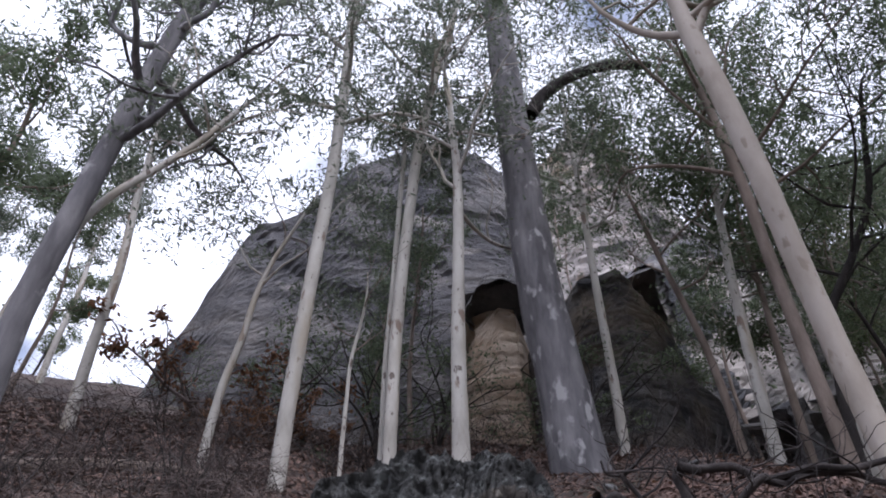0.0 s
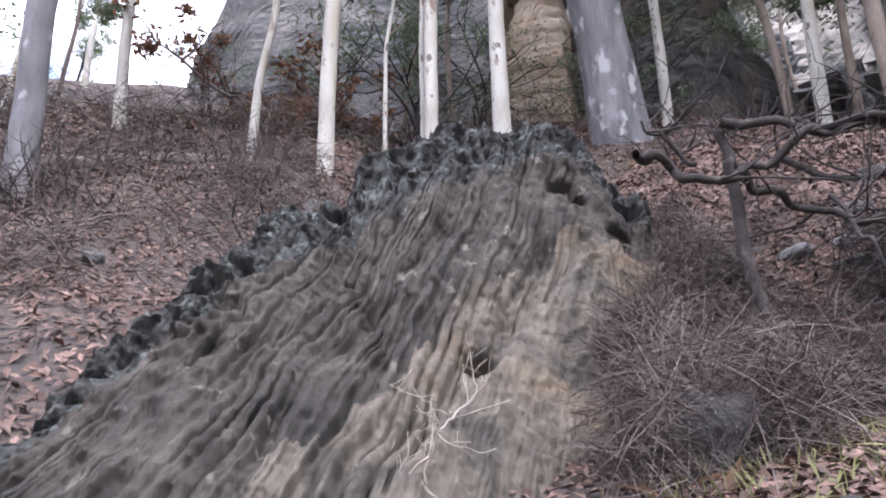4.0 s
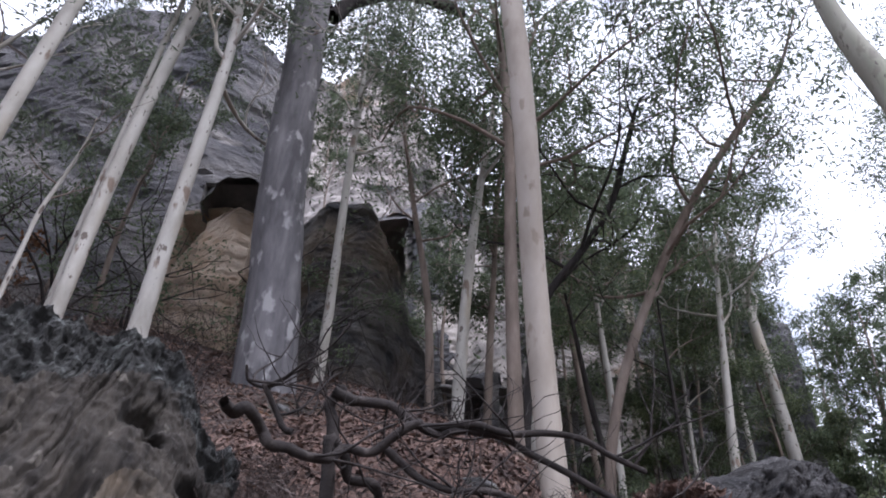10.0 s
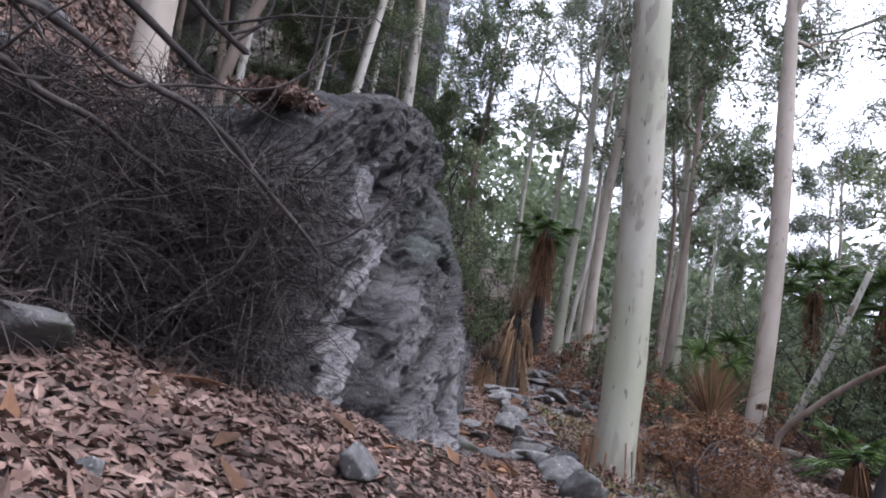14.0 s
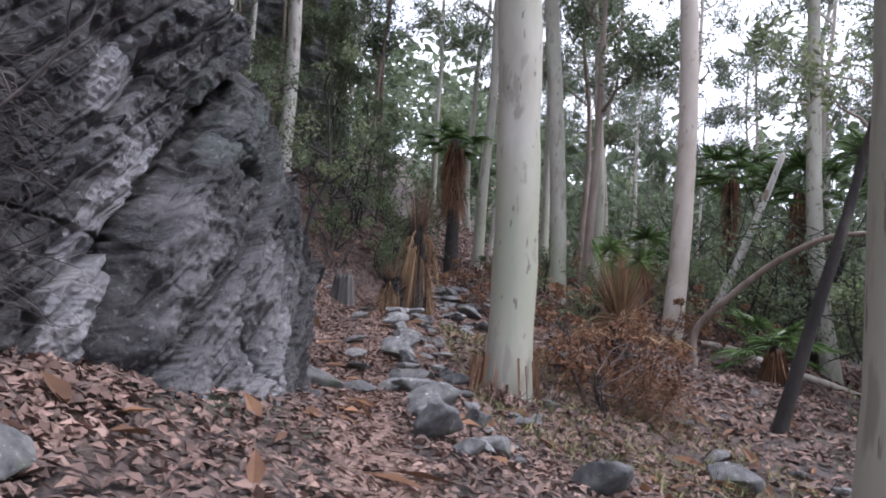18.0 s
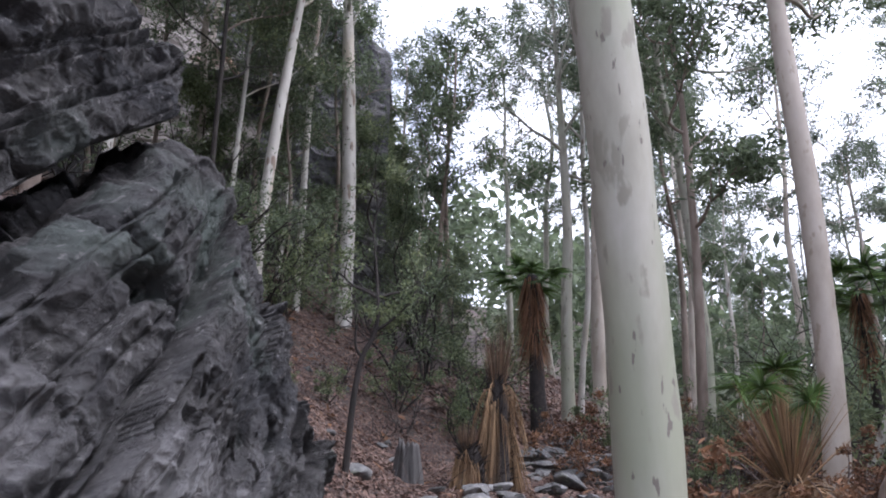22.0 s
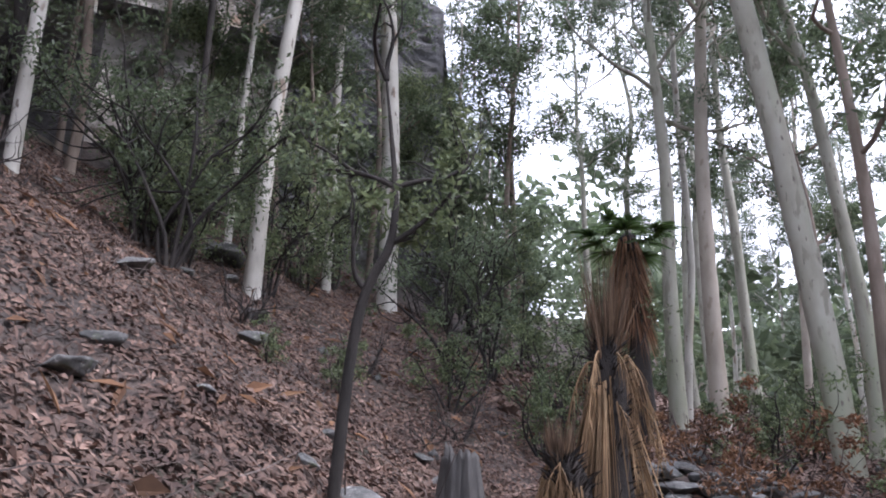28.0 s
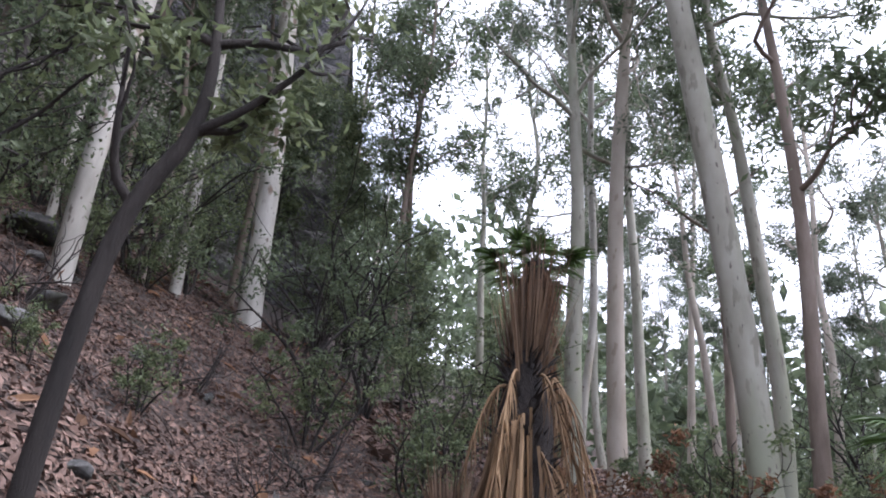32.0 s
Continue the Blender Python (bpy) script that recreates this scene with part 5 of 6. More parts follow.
dry_palm(15.0, 2.2, "squat charred palm with bleached dead leaves and green fans", 303)

fan_palm(24.9, 9.3, 8.3 - put(24.9, 9.3), "tall fan palm with a brown skirt and green crown", 311, 14, 0.7, 0.75, 1.0, 0.2)
fan_palm(23.9, 3.3, 4.7 - put(23.9, 3.3), "small fan palm with bright green fresh leaves", 312, 9, 0.8, 0.9, 0.5)
fan_palm(27.03, -1.26, 5.2, "fan palm standing in the gully", 313, 20, 1.0, 1.0, 0.6)
fan_palm(22.04, -2.65, 5.6, "fan palm standing in the shaded gully", 314, 20, 1.0, 1.0, 0.6)
fan_palm(25.54, -5.12, 5.0, "fan palm among dark gully trees", 315, 18, 1.0, 1.0, 0.5)
fan_palm(19.55, -0.23, 0.9, "low dark palm with arching leaves", 316, 20, 0.7, 0.6, 0.3)
fan_palm(14.46, -2.77, 0.5, "low bright green fan palm below the path", 317, 7, 0.5, 0.45, 0.3)
fan_palm(31.05, 1.06, 5.5, "fan palm in the woodland below the slope", 318, 20, 1.0, 1.0, 0.6)


# ---------------------------------------------------------------- shrubs and saplings
def shrub_template(height, spread, count, leaf, stem_mat, label, seed, name="shrub", leaf_len=0.10, leaf_wid=0.022, stems=5):
    rng = np.random.default_rng(seed)
    ob = thing(name, (0, 0, 0), label, "shrub")
    ends = []
    for k in range(stems):
        a = k * 2 * math.pi / stems + rng.uniform(-0.4, 0.4)
        rr, e = branches(rng, (0.05 * math.cos(a), 0.05 * math.sin(a), -0.1), (math.cos(a) * spread, math.sin(a) * spread, height), height * rng.uniform(0.8, 1.1), 0.022 * height ** 0.5, 1)
        part("stem", mesh_of("stem", *joined(rr)), stem_mat, ob)
        ends += e
    if count:
        part("foliage", mesh_of("foliage", *hanging(ends, count, height * 0.55, rng, leaf_len, leaf_wid), False), leaf, ob)
    return ob


shrubs = [
    shrub_template(2.4, 0.7, 1700, M_leafd, M_dark, "dark green understorey shrub on the slope", 401),
    shrub_template(1.6, 0.9, 1500, M_leafd, M_dark, "low bushy green shrub among fallen leaves", 402),
    shrub_template(3.2, 0.5, 1700, M_leaf, M_dark, "tall thin-stemmed green shrub", 403),
    shrub_template(1.3, 1.0, 0, M_leafd, M_dead, "bare dead twiggy bush", 404, "dead_bush", stems=7),
    shrub_template(0.9, 1.0, 1500, M_rust, M_twig, "dried rusty orange bush", 405, "dead_bush", 0.06, 0.012),
]
shrub_used = [False] * len(shrubs)


def bush(k, x, y, size=1.0, turn=None):
    m = pose(x, y, put(x, y) - 0.03, 0, 0, rng.uniform(0, 360) if turn is None else turn) @ Matrix.Scale(size, 4)
    if not shrub_used[k]:
        shrub_used[k] = True
        shrubs[k].matrix_basis = m
        return shrubs[k]
    return copy_thing(shrubs[k], m)


rng = np.random.default_rng(91)
for x, y, k, s in ((16.18, 13.79, 0, 1.0), (16.45, 11.88, 3, 0.8), (18.96, 9.99, 3, 0.9), (20.13, 10.9, 1, 0.9), (18.51, 11.49, 3, 0.9), (20.88, 9.6, 1, 1.0), (21.59, 11.8, 2, 1.0), (17.87, 9.83, 3, 0.6),
                   (22.91, 10.32, 0, 1.0), (23.79, 12.33, 2, 1.1), (24.94, 11.03, 0, 1.2), (17.63, 15.2, 2, 0.9), (-3.1, 16.12, 4, 1.8), (-4.34, 17.94, 4, 2.2), (-5.75, 17.22, 3, 1.6), (19.08, 14.32, 0, 1.0), (20.81, 15.53, 2, 1.1), (23, 16.45, 0, 1.1), (25.82, 14.87, 2, 1.2),
                   (12.89, 2.13, 4, 0.95), (13.5, 1.44, 4, 0.8), (12.18, 1.77, 3, 0.8), (15.64, 10.38, 1, 0.35), (16.89, 10.46, 1, 0.5), (13.37, 13.41, 3, 0.9), (14.7, 16.27, 2, 0.9), (21.03, 18.99, 2, 1.2),
                   (19.7, 5.95, 4, 0.8), (22.27, 7.18, 4, 0.9)):
    bush(k, x, y, s)
for x, y, k, s in ((16.03, 13.65, 2, 0.95), (16.28, 13.74, 0, 0.7), (16.05, 11.59, 3, 0.45), (12.04, 11.88, 3, 0.8), (12.89, 12.73, 3, 0.9), (20.46, 25.51, 2, 0.9), (15.77, 12.78, 2, 1.0), (17.4, 14.62, 0, 0.8), (24.78, 18.79, 0, 0.8), (30.36, 23.13, 2, 1.0), (25.82, 15.07, 0, 0.7),
                   (26.54, 13.76, 3, 1.0), (27.37, 15.17, 2, 0.9), (29.1, 14.3, 0, 0.9), (28.49, 17.31, 2, 1.0), (27.23, 14.87, 0, 0.9), (24.01, 19.01, 2, 0.9), (37.44, 25.04, 2, 1.1), (24.95, 25.42, 2, 1.0), (15.72, 13.57, 2, 0.9), (20.03, 15.74, 2, 0.8)):
    bush(k, x, y, s)
for k in range(22):
    x = rng.uniform(17, 44)
    y = np.interp(x, LINE_X, LINE_Y) + rng.uniform(4.5, 18)
    bush(int(rng.choice([0, 1, 2, 3, 3])), x, y, rng.uniform(0.7, 1.4))
for k in range(34):
    x = rng.uniform(20, 36)
    y = np.interp(x, LINE_X, LINE_Y) - rng.uniform(2.2, 8)
    bush(int(rng.choice([1, 3, 3, 3, 3, 4])), x, y, rng.uniform(0.6, 1.1))
for k in range(60):
    x = rng.uniform(14, 46)
    y = np.interp(x, LINE_X, LINE_Y) - rng.uniform(8, 24)
    bush(int(rng.choice([0, 1, 2, 2])), x, y, rng.uniform(0.9, 1.9))
for k in range(16):
    bush(3, rng.uniform(-6.5, -2.6), rng.uniform(7.5, 12.5), rng.uniform(0.7, 1.2))
for k in range(14):
    bush(3, rng.uniform(0, 9), rng.uniform(9.5, 14), rng.uniform(0.7, 1.2))
for k in range(26):
    x, y = rng.uniform(-16, 14), rng.uniform(15, 20)
    bush(int(rng.choice([2, 3, 3, 3, 3])), x, y, rng.uniform(0.8, 1.4))


def sapling():
    rng = np.random.default_rng(420)
    base = np.array([13.9, 7.75, put(13.9, 7.75) - 0.1])
    ob = thing("sapling", base, "crooked dark-stemmed sapling with sparse small leaves", "tree")
    p = np.array([(0, 0, 0), (0.05, -0.05, 2.81 + 0.63 - base[2]), (0.11, -0.12, 4.0 - base[2]), (0.22, -0.25, 4.40 - base[2]), (0.24, -0.26, 4.9 - base[2]), (0.16, -0.18, 5.9 - base[2])])
    part("trunk", mesh_of("trunk", *tube(p, [0.05, 0.044, 0.04, 0.036, 0.026, 0.010], 10, 6, 0.15, 3)), M_dark, ob)
    ends = []
    for at, way, L in ((3, (0.7, -0.5, 1.1), 1.0), (3, (0.6, -0.4, 0.25), 0.5), (4, (-0.6, 0.6, 0.7), 1.1), (4, (0.7, -0.5, 0.5), 1.2), (2, (-0.4, 0.3, 0.6), 0.7), (5, (0.2, 0.3, 1), 0.9), (5, (-0.5, 0.2, 0.8), 0.9), (4, (0.2, 0.9, 0.4), 1.0)):
        rr, e = branches(rng, p[at], way, L, 0.026, 1)
        part("limb", mesh_of("limb", *joined(rr)), M_dark, ob)
        ends += e
    part("crown", mesh_of("crown", *hanging(ends, 1500, 0.9, rng, 0.085, 0.018), False), M_leafd, ob)


sapling()


# ---------------------------------------------------------------- dead wood
def stick(name, pts, radii, label, mat, seed=0, category="branch", sides=8):
    base = np.array(pts[0], float)
    me = mesh_of(name, *tube(np.array(pts, float) - base, radii, sides, 6, 0.18, seed))
    ob = part(name, me, mat)
    ob.location = base
    return tagged(ob, label, category)


def fallen_branch():
    """The weathered dead limb that lies over the bank, with its many bare twigs."""
    rng = np.random.default_rng(430)
    base = np.array([1.95, 4.82, put(1.95, 4.82) - 0.1])
    ob = thing("dead_branch", base, "weathered black dead limb with many bare crooked twigs", "branch")
    runs = [
        ([(1.95, 4.82, base[2]), (1.9, 4.72, 3.25), (1.86, 4.7, 3.75), (1.88, 4.66, 4.01)], 0.055, 0.04, "stem"),
        ([(0.97, 4.35, 3.48), (1.26, 4.41, 3.38), (1.59, 4.44, 3.31), (1.93, 4.48, 3.38), (2.27, 4.44, 3.58), (2.58, 4.39, 3.74), (3.27, 4.23, 3.67), (3.9, 3.95, 3.46)], 0.042, 0.026, "limb"),
        ([(1.83, 4.66, 3.93), (2.17, 4.57, 3.87), (2.63, 4.39, 3.78), (3.35, 4.09, 3.78), (4.09, 3.76, 3.56)], 0.045, 0.022, "limb"),
        ([(1.9, 4.69, 3.56), (2.24, 4.71, 3.27), (2.63, 4.62, 3.1), (3.21, 4.35, 2.94), (3.91, 3.99, 2.72)], 0.04, 0.018, "limb"),
        ([(2.26, 4.58, 3.56), (2.71, 4.35, 3.28), (3.15, 3.94, 3.19), (3.78, 3.42, 2.83), (4.34, 3.07, 2.37)], 0.035, 0.012, "limb"),
        ([(1.51, 4.5, 3.47), (1.29, 4.54, 3.71), (1.1, 4.56, 3.85)], 0.025, 0.01, "limb"),
        ([(2.52, 4.44, 3.18), (2.59, 4.21, 2.81), (2.66, 3.93, 2.43)], 0.025, 0.01, "limb"),
    ]
    for k, (pts, a, b, nm) in enumerate(runs):
        pts = smooth_line(np.array(pts) - base, 3)
        pts[1:] += rng.normal(size=pts[1:].shape) * 0.035
        part(nm, mesh_of(nm, *tube(pts, np.linspace(a, b, len(pts)), 8, 6, 0.25, k)), M_dead, ob)
        if k == 0:
            continue
        for q in range(7):
            f = rng.uniform(0.2, 1) * (len(pts) - 1.01)
            i = int(f)
            at = pts[i] + (pts[i + 1] - pts[i]) * (f - i)
            rr, _ = branches(rng, at, rng.normal(size=3) * (1, 0.8, 0.7) + (0.5, -0.3, -0.15), rng.uniform(0.5, 1.2), 0.012, 1)
            part("twig", mesh_of("twig", *joined(rr)), M_dead, ob)


fallen_branch()


def bleached_branch():
    """A small bleached branch that leans on the fluted face."""
    rng = np.random.default_rng(433)
    base = np.array((-0.74, 3.41, 0.95))
    ob = thing("dead_branch", base, "small bleached dead branch leaning against fluted rock", "branch")
    for k, pts in enumerate(([(-0.74, 3.41, 0.95), (-0.68, 3.35, 1.2), (-0.55, 3.38, 1.4), (-0.19, 3.63, 1.52)], [(-0.68, 3.35, 1.2), (-0.66, 3.27, 1.52)], [(-0.55, 3.38, 1.4), (-0.39, 3.44, 1.59)], [(-0.68, 3.35, 1.2), (-0.91, 3.41, 1.05)])):
        pts = smooth_line(np.array(pts) - base, 4)
        pts[1:] += rng.normal(size=pts[1:].shape) * 0.012
        part("limb", mesh_of("limb", *tube(pts, np.linspace(0.009, 0.003, len(pts)), 5, 3)), M_beige, ob)
        for q in range(3):
            rr, _ = branches(rng, pts[rng.integers(2, len(pts))], rng.normal(size=3) + (0.3, 0, 0.3), 0.25, 0.004, 1)
            part("twig", mesh_of("twig", *joined(rr)), M_beige, ob)


bleached_branch()

stick("fallen_log", [(-7.25, 10.65, put(-7.25, 10.65) + 0.15), (-6.13, 11.2, put(-6.13, 11.2) + 0.15), (-4.71, 11.74, put(-4.71, 11.74) + 0.15), (-2.98, 12.16, put(-2.98, 12.16) + 0.15)], [0.15, 0.14, 0.12, 0.08],
      "long grey fallen log lying on the scree", M_tan, 3, "log", 12)
stick("fallen_limb", [(21.94, 1.73, put(21.94, 1.73) + 0.09), (21.51, 0.71, put(21.51, 0.71) + 0.09), (21.47, -0.27, put(21.47, -0.27) + 0.09), (21.83, -1.21, put(21.83, -1.21) + 0.09), (22.75, -2.51, put(22.75, -2.51) + 0.09)],
      [0.06, 0.085, 0.09, 0.085, 0.07], "pale curved fallen limb at the foot of a gum", M_beige, 5)
stick("leaning_branch", [(18.67, 1.29, put(18.67, 1.29) - 0.05), (18.67, 1.29, 2.32), (18.18, 0.56, 3.08), (17.63, -0.25, 3.70), (17.05, -1.05, 4.04), (16.45, -2.06, 4.01)], [0.07, 0.07, 0.065, 0.06, 0.05, 0.04],
      "brown dead branch leaning across the gully", M_tan, 6)
stick("dead_tree", [(26.0, 1.6, put(26, 1.6) - 0.1), (25.6, 0.6, put(26, 1.6) + 2.2), (25.4, -0.4, put(26, 1.6) + 5.0)], [0.13, 0.12, 0.09], "pale dead tree leaning against its neighbours", M_white, 7, "tree")
stick("dead_limb", [(3.65, 13.51, 19.98), (4.11, 13.37, 20.87), (4.94, 13.09, 21.56), (6.08, 12.59, 21.75), (7.18, 12, 21.12)], [0.24, 0.22, 0.18, 0.17, 0.14], "stout dead limb broken off short on the old gum", M_dead, 8)
stick("broken_stub", [(3.47, 13.56, 20.36), (3.03, 13.66, 20.92), (3.07, 13.66, 22.15), (3.1, 13.65, 23.57)], [0.17, 0.17, 0.15, 0.12], "black broken stub on the old gum", M_char, 9)
stick("broken_stub", [(3.59, 13.52, 17.11), (3.2, 13.62, 17.75), (3.01, 13.67, 18.52)], [0.17, 0.18, 0.13], "black hollow stub on the old gum", M_char, 10)

# fluted stump beside the steps
def stump():
    rng = np.random.default_rng(440)
    ang = np.linspace(0, 2 * np.pi, 40, endpoint=False)
    hs = np.linspace(-0.25, 0.62, 14)
    r = 0.23 + 0.04 * np.cos(ang * 9)[None] * np.linspace(1, 0.5, 14)[:, None] + 0.03 * rng.normal(size=(1, 40))
    r = r * np.linspace(1.15, 0.72, 14)[:, None]
    z = hs[:, None] + (np.linspace(0, 1, 14)[:, None] ** 3) * rng.normal(size=(1, 40)) * 0.05
    v = np.stack([r * np.cos(ang)[None], r * np.sin(ang)[None], z + 0 * r], -1).reshape(-1, 3)
    i, j = np.meshgrid(np.arange(13), np.arange(40), indexing="ij")
    f = np.stack([i * 40 + j, i * 40 + (j + 1) % 40, (i + 1) * 40 + (j + 1) % 40, (i + 1) * 40 + j], -1).reshape(-1, 4)
    v = np.vstack([v, [(0, 0, 0.55)]])
    cap = np.stack([13 * 40 + np.arange(40), 13 * 40 + (np.arange(40) + 1) % 40, np.full(40, 560), np.full(40, 560)], -1)
    x, y = 16.25, 8.2
    ob = part("stump", mesh_of("stump", v, np.vstack([f, cap])), M_stump)
    ob.location = (x, y, put(x, y))
    tagged(ob, "grey weathered fluted stump beside the path", "stump")


stump()


# ---------------------------------------------------------------- stones
stone_meshes = [rock_mesh(np.array(s), 500 + k, 4, 20, 0.07, 0.02, 3.0, None, (0.32, 0.62)) for k, s in enumerate([(1, 0.75, 0.55), (0.9, 0.9, 0.7), (1.1, 0.6, 0.45), (1, 0.85, 0.35), (0.8, 0.7, 0.75)])]
for me in stone_meshes:
    me.materials.append(M_stone)


def stone(x, y, size, k, label, sink=0.35, turn=0, group="", flat=1.0, name="stone"):
    ob = new(name, stone_meshes[k])
    ob.matrix_world = pose(x, y, put(x, y) + size * (0.55 - sink), random.uniform(-12, 12), random.uniform(-12, 12), turn) @ Matrix.Diagonal((size, size, size * flat, 1))
    return tagged(ob, label, "stone", group)


rng = np.random.default_rng(95)
edge = [(7.64, 2.34), (8.15, 2.52), (8.61, 2.7), (9.02, 2.96), (9.44, 3.19), (9.86, 3.5), (10.33, 3.77), (10.79, 4.04), (11.26, 4.26), (11.78, 4.57), (12.29, 4.84), (12.86, 5.1), (13.43, 5.42), (14.06, 5.82), (14.58, 6.13), (15.19, 6.4), (15.78, 6.68)]
for k, (x, y) in enumerate(edge):
    stone(x, y, rng.uniform(0.26, 0.42), int(rng.integers(0, 5)), "rough grey kerb stone set along the path edge", 0.25, rng.uniform(0, 360), "stones edging the path")
for k in range(46):
    x, y = edge[int(rng.integers(0, len(edge)))]
    stone(x + rng.uniform(-0.3, 0.3), y - rng.uniform(0.05, 0.8), rng.uniform(0.12, 0.28), int(rng.integers(0, 5)), "small broken stone below the path edge", 0.3, rng.uniform(0, 360), "stones edging the path")
for x, y in ((9.45, 3.88), (9.88, 3.73), (10.65, 4.6), (12.47, 5.67), (14.15, 6.56), (15.54, 7.22), (11.54, 5.13)):
    stone(x, y, 0.34, 3, "flat stone laid as a step across the path", 0.35, rng.uniform(15, 45), "stone steps", 0.8, "step_stone")
for x, y, s, k, lab in ((4.02, 1.76, 0.42, 3, "broad flat grey slab half buried in leaves"), (7.8, 1.15, 0.36, 0, "grey stone beside the path"), (4.8, 4.24, 0.42, 3, "pale flat stone at the foot of the bank"), (5.99, 3.58, 0.25, 0, "small grey stone before the boulder"), (4.33, 2.57, 0.28, 0, "half-buried grey stone in the leaves"), (4.7, 4.2, 0.35, 2, "pale stone at the foot of the bank"),
                        (10.68, 0.25, 0.42, 0, "mossy grey stone below the path"), (3.54, 4.55, 0.5, 0, "pale stone lodged in the bank"), (2.77, 4.51, 0.42, 3, "flat stone lodged in the bank"),
                        (15.69, 10.86, 0.45, 2, "dark flat stone among leaves"), (12.34, 8.69, 0.36, 3, "pale split stone on the slope"), (12.81, 9.16, 0.3, 2, "pale flat stone on the slope"),
                        (8.94, 4.22, 0.4, 1, "grey stone against the boulder foot"), (9.37, 4.68, 0.3, 1, "grey stone against the boulder foot"), (8.19, 4.04, 0.25, 3, "flat pale stone against the boulder foot"),
                        (2.95, 4.35, 0.5, 2, "slanting grey stone above the hollow"), (3.16, 3.98, 0.55, 3, "broad grey slab lodged in the bank"), (2.6, 4.68, 0.36, 2, "angular grey stone in the bank"), (14.3, 7.78, 0.35, 0, "grey stone above the path"), (18.75, 15.2, 0.7, 0, "grey boulder on the leafy slope"), (14.55, 11.62, 0.4, 3, "grey stone on the leafy slope"),
                        (17.41, 12.83, 0.6, 2, "dark stone on the leafy slope"), (14.22, 2.76, 0.5, 0, "grey boulder below the path"), (17.48, 5.45, 0.5, 2, "dark rock slab by the path"), (18.84, 6.34, 0.6, 3, "dark rock slab by the path"),
                        (20.31, 7.79, 0.6, 3, "dark rock slab by the path"), (19.32, 8.52, 0.45, 2, "dark rock slab by the path")):
    stone(x, y, s, k, lab, 0.35, rng.uniform(0, 360))
for k in range(26):
    x, y = rng.uniform(1.7, 4.6), rng.uniform(4.3, 6.8)
    stone(x, y, rng.uniform(0.14, 0.42), int(rng.choice([0, 2, 3])), "angular grey stone lodged in the leafy bank", 0.2, rng.uniform(0, 360), "stones on the bank")
for k in range(80):
    x = rng.uniform(15.5, 23)
    y = np.interp(x, LINE_X, LINE_Y) - rng.uniform(0.4, 3.0)
    stone(x, y, rng.uniform(0.16, 0.5), int(rng.choice([2, 3, 3, 0])), "flat grey slab of the rubble beside the path", 0.3, rng.uniform(0, 360), "rubble beside the path", 0.8)
for k in range(85):
    x = rng.uniform(9, 26)
    y = np.interp(x, LINE_X, LINE_Y) - rng.uniform(0.9, 7.5)
    stone(x, y, rng.uniform(0.08, 0.26), int(rng.integers(0, 5)), "small grey stone on the leafy ground", 0.3, rng.uniform(0, 360), "scattered stones")
for k in range(40):
    x = rng.uniform(-6, 22)
    y = np.interp(x, LINE_X, LINE_Y) + rng.uniform(1.5, 11)
    stone(x, y, rng.uniform(0.08, 0.28), int(rng.integers(0, 5)), "small grey stone on the leafy ground", 0.3, rng.uniform(0, 360), "scattered stones")
rock("boulder", (1.03, 3.68, 1.35), (0.5, 0.5, 0.4), "rough dark boulder above a hollow in the bank", 221, M_rock, (0, 8, 0), sub=5, cuts=20, rough=0.16, pits=0.1, flat=(0.4, 0.75))
rock("boulder", (1.03, 2.08, 0.72), (0.42, 0.4, 0.36), "grey boulder half buried at the foot of the bank", 222, M_rock, sub=5, cuts=14, rough=0.2, pits=0.1, flat=(0.4, 0.75))


# ---------------------------------------------------------------- litter, twigs and grass
def litter(name, count, spot, label, seed, length=0.10, width=0.017, mat=None, lift=0.02, curl=0.5):
    rng = np.random.default_rng(seed)
    x, y = spot(rng, count)
    z = land_rough(x, y)
    e = 0.05
    gx_, gy_ = (land_rough(x + e, y) - z) / e, (land_rough(x, y + e) - z) / e
    nrm = np.stack([-gx_, -gy_, np.ones_like(z)], -1)
    nrm /= np.linalg.norm(nrm, axis=1)[:, None]
    d = rng.normal(size=(len(x), 3))
    d -= (d * nrm).sum(-1)[:, None] * nrm * (1 - rng.uniform(0, curl, len(x)))[:, None]
    d /= np.linalg.norm(d, axis=1)[:, None]
    s = np.cross(nrm + rng.normal(size=d.shape) * 0.35, d)
    s /= np.linalg.norm(s, axis=1)[:, None]
    L, W = (length * rng.uniform(0.5, 1.6, len(x)))[:, None], (width * rng.uniform(0.6, 1.8, len(x)))[:, None]
    c = np.stack([x, y, z + lift + rng.uniform(0, 0.03, len(x))], -1)
    bow = nrm * W * 0.6
    v = np.stack([c - d * L * 0.5, c - s * W + bow, c + d * L * 0.5, c + s * W + bow], 1).reshape(-1, 3)
    ob = part(name, mesh_of(name, v, np.arange(len(v)).reshape(-1, 4), False), mat or M_litter)
    return tagged(ob, label, "leaf litter", kind="stuff")


def along(x0, x1, v0, v1):
    def spot(rng, n):
        x = rng.uniform(x0, x1, n)
        return x, np.interp(x, LINE_X, LINE_Y) + rng.uniform(v0, v1, n)
    return spot


